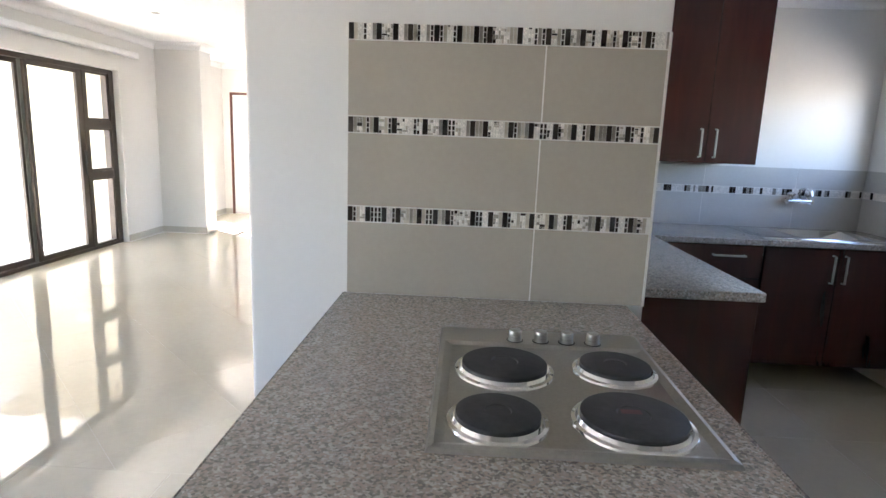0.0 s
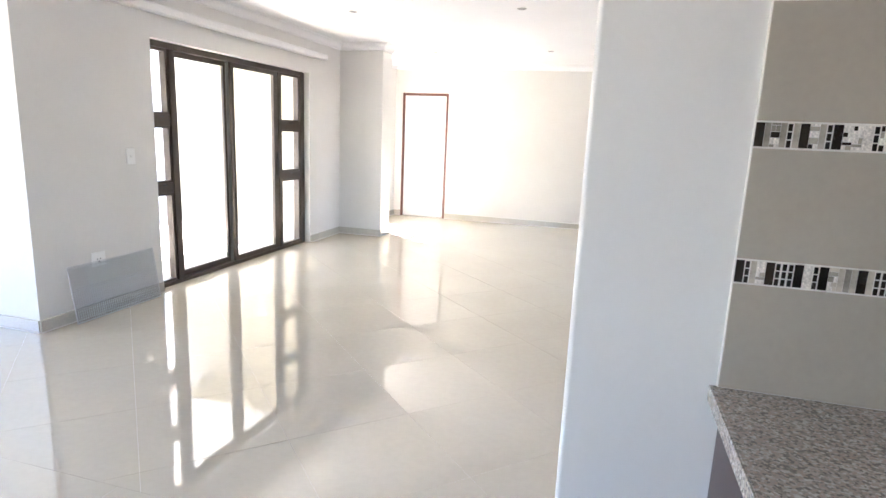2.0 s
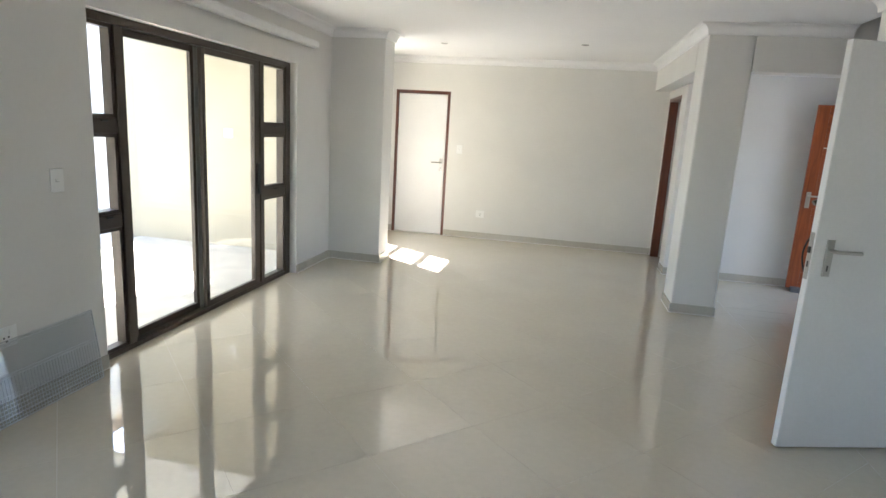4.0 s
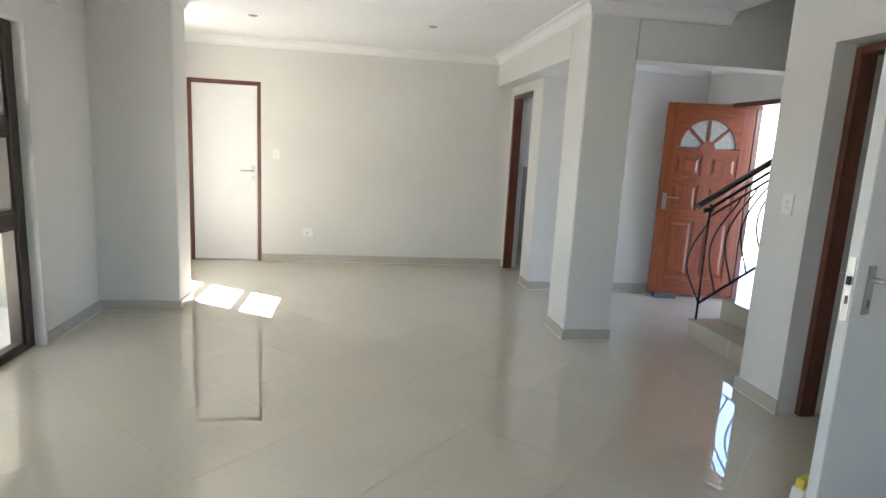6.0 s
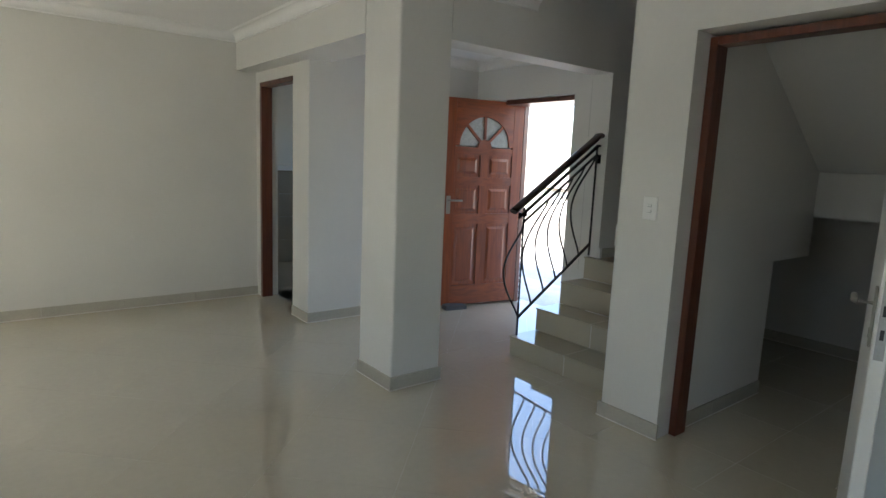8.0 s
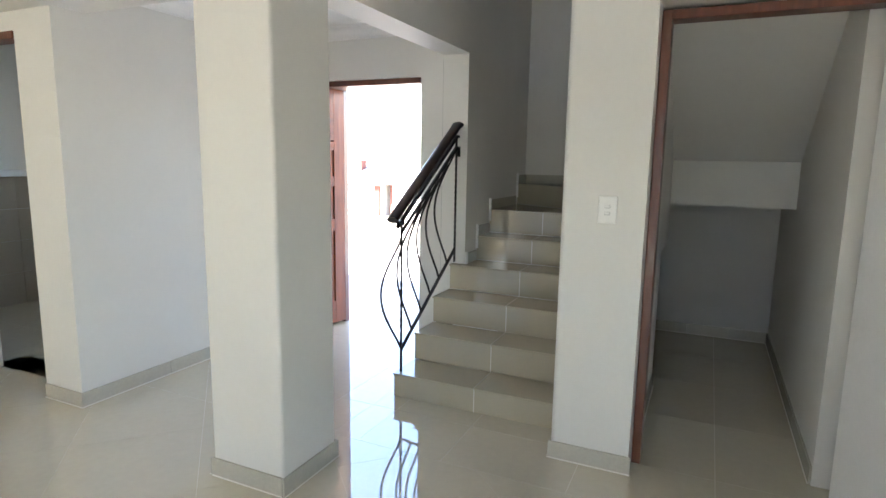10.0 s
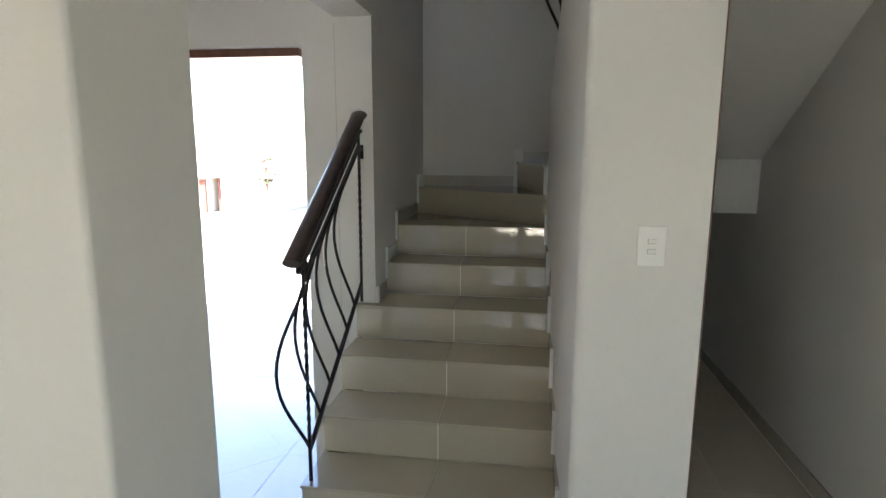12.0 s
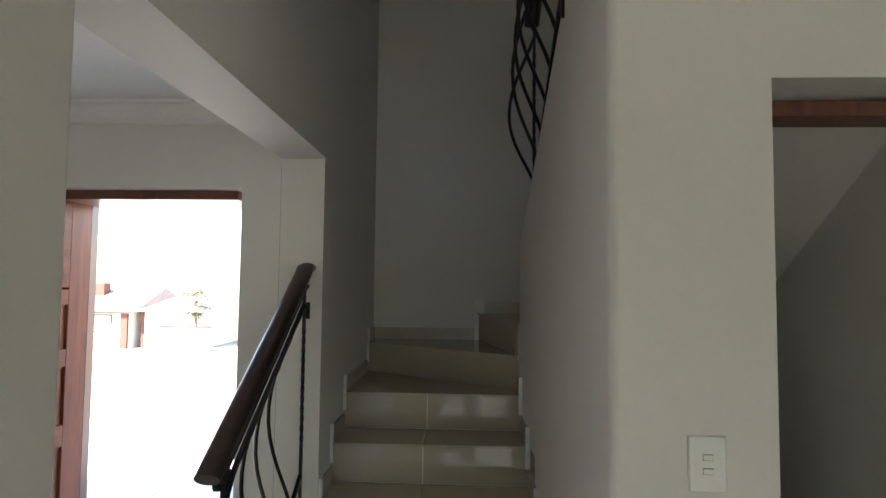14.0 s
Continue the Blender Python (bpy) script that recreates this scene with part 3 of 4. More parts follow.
for side in (-1, 1):
    y = 0.02 * side
    hp = on_leaf("handle_plate", boxes((0.768, 0.808, min(y, y + 0.008 * side), max(y, y + 0.008 * side), 0.92, 1.10), bevel=0.002), STEEL, leaf, "satin steel handle plate")
    on_leaf("lever", tube(bmesh.new(), [(0.788, y, 1.05), (0.788, y + 0.045 * side, 1.05), (0.775, y + 0.055 * side, 1.05), (0.663, y + 0.055 * side, 1.047)], 0.0095), STEEL, hp, "satin steel lever", True)
    on_leaf("keyhole", boxes((0.784, 0.792, y + 0.0085 * side, y + 0.0095 * side, 0.945, 0.975)), DARK, hp)
lk = on_leaf("lock_plate", boxes((0.868, 0.8705, -0.012, 0.012, 0.90, 1.13)), STEEL, leaf, "chrome lock face plate")
on_leaf("latch", boxes((0.8705, 0.880, -0.006, 0.006, 1.03, 1.06), (0.8705, 0.8715, -0.005, 0.005, 0.96, 0.99)), DARK, lk)

# bathroom doorway frame
door = thing("door_3", pose(0.03, 8.78, 0), "mahogany door frame of the bathroom doorway", "door frame", kind="structure")
bm = boxes((-0.004, 0.10, 0.720, 0.765, 0, 2.065), (0.05, 0.15, 0.0, 0.012, 0, 2.065), (-0.004, 0.10, 0.012, 0.720, 2.025, 2.065), bevel=0.002)
part("door_frame", bm, FRAME, door)

# front door: frame, and the carved leaf standing open
door = thing("door_4", pose(2.15, 8.14, 0), "orange-brown carved hardwood front door standing open", "door", kind="structure")
bm = boxes((-0.02, 0.07, -0.897, -0.860, 0, 1.998), (0.012, 0.07, 0.0, 0.118, 0, 1.998), (-0.285, 0.07, -0.860, -0.035, 1.957, 1.998), bevel=0.002)
part("door_frame", bm, FRAME, door)
ang = math.degrees(math.atan2(0.155, -0.795))
turn = pose(-0.012, 0.0, 0.018, 0, 0, ang)
W, H, T = 0.86, 1.972, 0.021
bm = bmesh.new()
for r in ((0, 0.115), (W - 0.115, W)):
    box(bm, *r, -T, T, 0.012, H, 0.003)
leaf = on_leaf("door_leaf", bm, MERANTI, door, "varnished hardwood door leaf")
for i, (z0, z1) in enumerate(((0.012, 0.20), (0.80, 0.90), (1.17, 1.25), (1.46, 1.53), (1.87, H))):
    on_leaf("rail", boxes((0.115, W - 0.115, -T, T, z0, z1)), MERANTI_X, leaf)
for z0, z1 in ((0.20, 0.80), (0.90, 1.17), (1.25, 1.46)):
    on_leaf("muntin", boxes((W / 2 - 0.04, W / 2 + 0.04, -T, T, z0, z1)), MERANTI, leaf)
    for x0, x1 in ((0.115, W / 2 - 0.04), (W / 2 + 0.04, W - 0.115)):
        bm = bmesh.new()
        box(bm, x0, x1, -0.007, 0.007, z0, z1)
        for s in (-1, 1):
            a = [bm.verts.new(c) for c in ((x0 + 0.03, 0.007 * s, z0 + 0.03), (x1 - 0.03, 0.007 * s, z0 + 0.03), (x1 - 0.03, 0.007 * s, z1 - 0.03), (x0 + 0.03, 0.007 * s, z1 - 0.03))]
            b = [bm.verts.new(c) for c in ((x0 + 0.055, 0.017 * s, z0 + 0.055), (x1 - 0.055, 0.017 * s, z0 + 0.055), (x1 - 0.055, 0.017 * s, z1 - 0.055), (x0 + 0.055, 0.017 * s, z1 - 0.055))]
            bm.faces.new(b)
            for k in range(4):
                bm.faces.new((a[k], a[(k + 1) % 4], b[(k + 1) % 4], b[k]))
        on_leaf("raised_panel", bm, MERANTI, leaf)
# sunburst fanlight of frosted panes
cx, cz, R, r0 = W / 2, 1.54, 0.275, 0.075
arc = [(cx + R * math.cos(radians(a)), cz + R * math.sin(radians(a))) for a in range(0, 181, 12)]
bm = bmesh.new()
prism(bm, arc[:8] + [(cx, cz + R), (cx, 1.87), (W - 0.115, 1.87), (W - 0.115, cz)], "y", -T, T)
prism(bm, [(cx, cz + R)] + arc[8:] + [(0.115, cz), (0.115, 1.87), (cx, 1.87)], "y", -T, T)
fan = on_leaf("fan_surround", bm, MERANTI_X, leaf)
bm = bmesh.new()
prism(bm, [(cx + r0 * math.cos(radians(a)), cz - 0.01 + r0 * math.sin(radians(a))) for a in range(0, 181, 15)], "y", -T, T)
on_leaf("fan_hub", bm, MERANTI_X, fan)
for a in (44, 90, 136):
    c, s = math.cos(radians(a)), math.sin(radians(a))
    px, pz = -s * 0.013, c * 0.013
    bm = bmesh.new()
    prism(bm, [(cx + r0 * 0.9 * c + px, cz + r0 * 0.9 * s + pz), (cx + R * 1.0 * c + px, cz + R * 1.0 * s + pz), (cx + R * 1.0 * c - px, cz + R * 1.0 * s - pz), (cx + r0 * 0.9 * c - px, cz + r0 * 0.9 * s - pz)], "y", -0.017, 0.017)
    on_leaf("fan_bar", bm, MERANTI, fan)
for a0, a1 in ((0, 44), (44, 90), (90, 136), (136, 180)):
    sec = [(cx + r0 * 0.9 * math.cos(radians(a)), cz + r0 * 0.9 * math.sin(radians(a))) for a in (a1, a0)]
    sec += [(cx + R * 1.005 * math.cos(radians(a)), cz + R * 1.005 * math.sin(radians(a))) for a in [a0 + (a1 - a0) * k / 6 for k in range(7)]]
    on_leaf("pane", prism(bmesh.new(), sec, "y", -0.004, 0.004), FROST, fan, "frosted glass pane")
for s in (-1, 1):
    y = T * s
    hp = on_leaf("handle_plate", boxes((W - 0.08, W - 0.038, min(y, y + 0.008 * s), max(y, y + 0.008 * s), 0.90, 1.07), bevel=0.002), STEEL, leaf, "satin steel handle plate")
    on_leaf("lever", tube(bmesh.new(), [(W - 0.059, y, 1.03), (W - 0.059, y + 0.045 * s, 1.03), (W - 0.07, y + 0.055 * s, 1.03), (W - 0.18, y + 0.055 * s, 1.028)], 0.0095), STEEL, hp, "satin steel lever", True)

stop = thing("door_wedge", pose(1.43, 8.205, 0, 0, 0, ang), "grey rubber wedge holding the front door open", "door stop")
bm = bmesh.new()
prism(bm, [(-0.11, 0), (0.11, 0), (0.11, 0.045), (0.06, 0.05), (-0.11, 0.035)], "y", -0.06, 0.04)
part("block", bm, GREY, stop)

# ---- stair ----
RISE, GOING, S0, FIRST = 0.1785, 0.267, 0.957, 0.149
LEFT, RIGHT = 6.972, 5.942
stair = thing("staircase", pose(0, 0, 0), "tiled staircase in cream porcelain turning at the top", "staircase")
tiles = []
for i in range(6):
    x0 = S0 + GOING * i
    z1 = FIRST + RISE * i
    z0 = z1 - RISE if i else 0.0
    left = LEFT if i < 4 else STAIR_WALL
    x1 = x0 + GOING if i < 5 else BACK
    x1b = x1 + 0.02 if i < 5 else BACK
    bm = boxes((x0 + 0.022, x1b, RIGHT, (LEFT - 0.012) if i < 3 else STAIR_WALL, z0, z1 - 0.012))
    part("step_core", bm, GROUT, stair)
    half = 6.455
    part("riser_joint", boxes((x0 + 0.0088, x0 + 0.0215, half - 0.0018, half + 0.0018, z0 + 0.001, z1 - 0.013)), WGROUT, stair, "cream grout joint")
    part("tread_joint", boxes((x0 - 0.002, x1 + 0.004 if i < 5 else BACK - 0.002, half - 0.0018, half + 0.0018, z1 - 0.0115, z1 - 0.0009)), SKIRT, stair, "cream grout joint")
    for y0, y1 in ((RIGHT + 0.002, half - 0.0018), (half + 0.0018, left)):
        rb = bmesh.new()
        box(rb, x0 + 0.008, x0 + 0.022, y0, y1, z0 + 0.002, z1 - 0.013)
        tiles.append(("riser_tile", rb))
        tb = bmesh.new()
        if i < 5:
            box(tb, x0 - 0.004, x1 + 0.006, y0, y1 + (0.004 if i < 4 and y1 == left else 0), z1 - 0.012, z1, 0.003)
        else:
            box(tb, x0 - 0.004, BACK - 0.001, y0, y1, z1 - 0.012, z1, 0.003)
        tiles.append(("tread_tile", tb))
# open side of the lower steps
for i in range(3):
    x0, x1 = S0 + GOING * i + 0.024, S0 + GOING * (i + 1) + 0.006
    tiles.append(("side_tile", boxes((x0, FRONT - 0.002, LEFT - 0.011, LEFT - 0.001, FIRST + RISE * (i - 1) if i else 0.0, FIRST + RISE * i - 0.013))))
# winders
z6 = FIRST + RISE * 5
bm = bmesh.new()
prism(bm, [(2.40, RIGHT), (BACK, RIGHT), (BACK, STAIR_WALL), (3.0, STAIR_WALL)], "z", z6, z6 + RISE - 0.012)
part("step_core", bm, GROUT, stair)
tiles.append(("riser_tile", prism(bmesh.new(), [(2.39, RIGHT + 0.002), (2.402, RIGHT + 0.002), (3.0, STAIR_WALL - 0.002), (2.985, STAIR_WALL - 0.002)], "z", z6 + 0.002, z6 + RISE - 0.013)))
tiles.append(("tread_tile", prism(bmesh.new(), [(2.375, RIGHT + 0.002), (BACK - 0.001, RIGHT + 0.002), (BACK - 0.001, STAIR_WALL - 0.002), (2.97, STAIR_WALL - 0.002)], "z", z6 + RISE - 0.012, z6 + RISE)))
z7 = z6 + RISE
bm = bmesh.new()
prism(bm, [(2.402, 4.77), (BACK, 4.77), (BACK, 6.16), (2.402, 5.99)], "z", z7 - 0.02, z7 + RISE - 0.012)
part("step_core", bm, GROUT, stair)
tiles.append(("riser_tile", prism(bmesh.new(), [(2.402, 5.992), (BACK - 0.001, 6.165), (BACK - 0.001, 6.179), (2.402, 6.006)], "z", z7 + 0.002, z7 + RISE - 0.013)))
tiles.append(("tread_tile", prism(bmesh.new(), [(2.402, 4.78), (BACK - 0.001, 4.78), (BACK - 0.001, 6.188), (2.402, 6.015)], "z", z7 + RISE - 0.012, z7 + RISE)))
z8 = z7 + RISE
tiles.append(("riser_tile", boxes((2.40, BACK - 0.001, 5.55, 5.565, z8, z8 + RISE))))
tiles.append(("tread_tile", boxes((2.36, BACK - 0.001, 4.78, 5.575, z8 + RISE - 0.012, z8 + RISE))))
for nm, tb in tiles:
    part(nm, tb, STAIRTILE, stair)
# stepped skirting on both sides
for i in range(6):
    x0, z1 = S0 + GOING * i, FIRST + RISE * i
    if i >= 3:
        part("skirting_piece", boxes((x0 - 0.012 if i > 3 else FRONT + 0.002, x0 + 0.012 if i > 3 else FRONT + 0.03, STAIR_WALL - 0.014, STAIR_WALL - 0.002, z1 - RISE * 0.5, z1 + 0.085)), WHITE, stair, "pale grouted end")
        part("skirting_piece", boxes((x0 + 0.012 if i > 3 else FRONT + 0.03, (x0 + GOING - 0.012) if i < 5 else 2.93, STAIR_WALL - 0.012, STAIR_WALL - 0.002, z1, z1 + 0.075)), SKIRT, stair)
    part("skirting_piece", boxes((x0 - 0.012, x0 + 0.014, right(x0) - 0.004, right(x0) + 0.016, z1 - RISE * 0.55, z1 + 0.085)), WHITE, stair, "pale grouted end")
    part("skirting_piece", boxes((x0 + 0.014, min(x0 + GOING - 0.012, 2.385), right(x0) - 0.004, right(x0) + 0.014, z1, z1 + 0.075)), SKIRT, stair)
part("skirting_piece", boxes((2.96, 2.985, STAIR_WALL - 0.014, STAIR_WALL - 0.002, z6 + 0.06, z7 + 0.09)), WHITE, stair, "pale grouted end")
part("skirting_piece", boxes((2.99, BACK - 0.001, STAIR_WALL - 0.012, STAIR_WALL - 0.002, z7, z7 + 0.075)), SKIRT, stair)
part("skirting_piece", boxes((BACK - 0.011, BACK - 0.001, 6.205, STAIR_WALL - 0.014, z7, z7 + 0.075)), SKIRT, stair)
part("skirting_piece", boxes((BACK - 0.013, BACK - 0.001, 6.14, 6.205, z7 - 0.0, z8 + 0.09)), WHITE, stair, "pale grouted end")
part("skirting_piece", boxes((BACK - 0.011, BACK - 0.001, 5.60, 6.14, z8, z8 + 0.075)), SKIRT, stair)
part("skirting_piece", boxes((BACK - 0.013, BACK - 0.001, 5.53, 5.58, z8, z8 + RISE + 0.09)), WHITE, stair, "pale grouted end")


# ---- wrought-iron balustrades ----
def twisted(bm, x, y, z0, z1, r=0.0085):
    """An upright square bar, twisted about its axis over its upper half."""
    rings, n = [], 60
    for k in range(n + 1):
        u = k / n
        z = z0 + (z1 - z0) * u
        a = radians(45) + 2 * math.pi * 3 * min(max((u - 0.25) / 0.55, 0), 1)
        rings.append([bm.verts.new((x + r * math.cos(a + j * math.pi / 2), y + r * math.sin(a + j * math.pi / 2), z)) for j in range(4)])
    for a, b in zip(rings, rings[1:]):
        for j in range(4):
            bm.faces.new((a[j], a[(j + 1) % 4], b[(j + 1) % 4], b[j]))
    bm.faces.new(rings[0][::-1])
    bm.faces.new(rings[-1])
    return bm


def balustrade(m, label, swell=1):
    """A raking panel: two posts, three raking bars, bowed bars between, and a broad wooden handrail."""
    ob = thing("stair_balustrade", m, label, "balustrade", "stair balustrades")
    L, s = 0.775, 0.655                      # run and slope
    def slope(x, z):
        return z + s * x
    part("post", twisted(bmesh.new(), 0, 0, -0.023, slope(0, 0.93)), IRON, ob)
    part("post", twisted(bmesh.new(), L, 0, slope(L, 0.02), slope(L, 0.90)), IRON, ob)
    for z, r, a, b, nm in ((0.115, 0.011, 0, L, "lower_bar"), (0.825, 0.010, 0, L, "middle_bar"), (0.892, 0.013, -0.05, L + 0.01, "top_bar")):
        pts = [(a, 0, slope(a, z)), (b, 0, slope(b, z))]
        if nm == "top_bar":
            pts.append((L + 0.05, 0, slope(L, z) + 0.005))
        part(nm, tube(bmesh.new(), pts, r, square=True), IRON, ob)
    n = 6
    for k in range(n):
        x0, x1 = L * (k + 0.02) / n, L * (k + 0.98) / n
        if k == 0:
            x0, x1 = 0.0, 0.0
        lo, hi = Vector((x0 if k else 0.0, 0, slope(x0, 0.115))), Vector((x1, 0, slope(x1, 0.825)))
        if k == 0:
            lo, hi = Vector((0, 0, 0.12)), Vector((0.0, 0, 0.80))
        pts = []
        for j in range(15):
            u = j / 14
            p = lo.lerp(hi, u)
            bow = -math.sin(math.pi * min(u / 0.95, 1)) ** 1.2 * 0.085
            side = math.sin(math.pi * u) ** 1.2 * 0.09 * swell
            pts.append((p.x + bow, side, p.z))
        part("bowed_bar", tube(bmesh.new(), pts, 0.0076, 6), IRON, ob, smooth=True)
    pts = [(-0.108, 0, slope(-0.108, 0.975)), (L - 0.03, 0, slope(L - 0.03, 0.968)), (L + 0.0, 0, slope(L, 0.974)), (L + 0.03, 0, slope(L, 0.978)), (L + 0.075, 0, slope(L, 0.972))]
    bm = tube(bmesh.new(), pts, 0.022, 20)
    for v in bm.verts:
        v.co.y *= 1.65
    part("handrail", bm, RAILWOOD, ob, "dark wooden handrail of flat oval section", True)
    part("rail_foot", boxes((-0.045, 0.02, -0.011, 0.011, slope(-0.03, 0.885), slope(-0.03, 0.915))), IRON, ob)
    part("wall_bracket", boxes((L, L + 0.03, -0.008, 0.008, slope(L, 0.80), slope(L, 0.818)), (L + 0.03, L + 0.05, -0.014, 0.014, slope(L, 0.76), slope(L, 0.83))), IRON, ob)
    return ob


rail = balustrade(pose(1.000, 6.945, 0.172), "black wrought-iron stair balustrade with bowed bars and wooden handrail")
upper = balustrade(pose(1.975, 5.96, 1.935, 0, 0, 180), "black wrought-iron balustrade of the upper stair flight", -1.2)


# ---- skirting, sockets and switches ----
def skirting(name, a, b, h=0.085):
    """A row of skirting tiles from a to b, with the room on the left of the line."""
    a, b = Vector(a), Vector(b)
    d = (b - a).normalized()
    ang = math.degrees(math.atan2(d.y, d.x))
    ob = thing(name, pose(a.x, a.y, 0, 0, 0, ang), "cream porcelain tile skirting along the wall", "skirting", kind="structure")
    run, x = (b - a).length, 0.0
    while x < run - 0.001:
        w = min(0.6, run - x)
        part("tile", boxes((x + 0.001, x + w - 0.001, 0.0006, 0.011, 0.0005, h), bevel=0.0015), SKIRT, ob)
        x += 0.6
    part("sealant", boxes((0.0, run, 0.0115, 0.0145, 0.0003, 0.005)), WGROUT, ob, "thin white sealant line")


runs = [
    ((0.03, NORTH), (-2.872, NORTH)), ((-3.661, NORTH), (WEST, NORTH)), ((WEST, NORTH), (WEST, 7.88)), ((WEST, 7.88), (-3.165, 7.88)), ((-3.176, 7.88), (-3.176, 7.555)),
    ((-3.165, 7.555), (WEST, 7.555)), ((WEST, 7.555), (WEST, 6.742)), ((WEST, 4.255), (WEST, 3.15)), ((WEST, 3.15), (-6.2, 3.15)),
    ((0.227, 6.868), (-0.166, 6.868)), ((-0.155, 6.868), (-0.155, 7.263)), ((-0.166, 7.263), (0.227, 7.263)), ((0.216, 7.263), (0.216, 6.868)),
    ((0.03, 8.449), (0.03, 8.78)), ((FRONT, 8.46), (0.019, 8.46)), ((FRONT, 8.26), (FRONT, 8.46)), ((FRONT, 6.98), (FRONT, 7.241)),
    ((EAST, 5.567), (EAST, 5.953)), ((EAST, 5.942), (0.93, 5.942)), ((EAST, 5.578), (0.83, 5.578)),
    ((0.96, 4.82), (BACK, 4.82)), ((BACK, 4.82), (BACK, 6.85)), ((1.85, 5.578), (0.96, 5.578)), ((EAST, 1.885), (EAST, 4.70)),
    ((0.937, 1.675), (-0.334, 1.675)), ((-0.323, 1.675), (-0.323, 1.885)), ((-0.323, 1.885), (EAST, 1.885)),
]
for a, b in runs:
    skirting("baseboard", a, b)


def socket(m, label):
    ob = thing("wall_socket", m, label, "socket", "wall sockets")
    part("plate", boxes((-0.060, 0.060, -0.009, -0.0005, -0.052, 0.052), bevel=0.003), PLASTIC, ob)
    part("rocker", boxes((0.015, 0.035, -0.013, -0.0095, 0.012, 0.04), bevel=0.001), PLASTIC, ob)
    bm = bmesh.new()
    for x, z, r in ((-0.012, 0.0, 0.004), (0.012, 0.0, 0.004), (0.0, -0.018, 0.005)):
        box(bm, x - r, x + r, -0.0105, -0.0095, z - r, z + r)
    part("pin_holes", bm, DARK, ob)


def light_switch(m, label, ways=1):
    ob = thing("light_switch", m, label, "switch", "light switches")
    part("plate", boxes((-0.041, 0.041, -0.009, -0.0005, -0.061, 0.061), bevel=0.003), PLASTIC, ob)
    for z in ((0.0,) if ways == 1 else (0.015, -0.015)):
        part("rocker_surround", boxes((-0.0115, 0.0115, -0.0105, -0.0095, z - 0.0072, z + 0.0066)), RUBBER, ob, "thin grey gap round the lever")
        part("rocker", boxes((-0.0108, 0.0108, -0.014, -0.0095, z - 0.0056, z + 0.0064), bevel=0.001), PLASTIC, ob)


socket(pose(-2.344, NORTH, 0.356), "white square wall socket on the far wall")
light_switch(pose(-2.701, NORTH, 1.254), "white light switch beside the white door")
light_switch(pose(EAST, 5.736, 1.213, 0, 0, -90), "white two-lever light switch on the stair pier", 2)
light_switch(pose(WEST, 3.991, 1.139, 0, 0, 90), "white light switch beside the sliding door")
socket(pose(WEST, 3.634, 0.408, 0, 0, 90), "white wall socket above the leaning grid")
socket(pose(-5.06, 7.62, 1.33), "white outdoor socket on the cream patio wall")


def downlight(x, y, z):
    ob = thing("downlight", pose(x, y, z), "small recessed ceiling downlight with a steel ring", "downlight", "ceiling downlights")
    part("ring", lathe(bmesh.new(), [(0.026, -0.0005), (0.041, -0.0005), (0.041, -0.004), (0.036, -0.007), (0.028, -0.006), (0.026, -0.001)], n=24), STEEL, ob, smooth=True)
    part("lamp", lathe(bmesh.new(), [(0.001, -0.0006), (0.025, -0.0006), (0.025, -0.003), (0.001, -0.003)], n=24), FROST, ob)


for x, y in ((-2.73, 8.37), (-1.13, 8.20), (-2.73, 5.68), (-1.13, 5.68)):
    downlight(x, y, CEILING)

# ---- loose things in the living room ----
grid = thing("grid_panel", pose(WEST + 0.068, 3.36, 0.001, 0, -8, 0), "grey translucent panel with wire grid leaning on the wall", "grid panel")
GW, GH = 0.77, 0.40
part("sheet", boxes((0.006, 0.010, 0.006, GW - 0.006, 0.006, GH - 0.006)), SHEET, grid, "clear grey plastic sheet").visible_shadow = False
part("rim", tube(bmesh.new(), [(0.012, 0, 0.004), (0.012, GW, 0.004), (0.012, GW, GH), (0.012, 0, GH), (0.012, 0, 0.0)], 0.0042, 6), GALV, grid, "galvanised rim")
for z in (0.225, 0.24, 0.385):
    part("rail", tube(bmesh.new(), [(0.014, 0, z), (0.014, GW, z)], 0.0026, 6), GALV, grid)
for k in range(1, 44):
    part("wire", tube(bmesh.new(), [(0.013, GW * k / 44, 0.004), (0.013, GW * k / 44, 0.225)], 0.0016, 4), GALV, grid)
for k in range(1, 8):
    part("wire", tube(bmesh.new(), [(0.015, 0, 0.02 * k), (0.015, GW, 0.02 * k)], 0.0016, 4), GALV, grid)

track = thing("curtain_pelmet", pose(WEST, 3.50, 2.225), "white plastered curtain ledge above the sliding door", "curtain pelmet")
part("ledge", boxes((0.0006, 0.075, 0, 3.58, 0, 0.07), bevel=0.012), CEIL, track)

pack = thing("grout_packet", pose(0.145, 4.735, 0.0005, 0, 0, 20), "small white paper packet with a yellow top behind the open door", "packet")
bm = bmesh.new()
prism(bm, [(-0.055, 0.0), (0.055, 0.0), (0.060, 0.05), (0.052, 0.10), (-0.050, 0.10), (-0.060, 0.05)], "y", -0.025, 0.025)
part("sack", bm, PLASTIC, pack, "white printed paper")
bm = bmesh.new()
prism(bm, [(-0.050, 0.1005), (0.052, 0.1005), (0.046, 0.128), (0.038, 0.140), (-0.040, 0.140), (-0.047, 0.125)], "y", -0.016, 0.016)
part("folded_top", bm, YELLOW, pack, "yellow folded top")
for z in (0.025, 0.045, 0.062):
    part("print_bar", boxes((-0.035, 0.025, -0.0275, -0.0255, z, z + 0.008)), DARK, pack, "dark printed line")


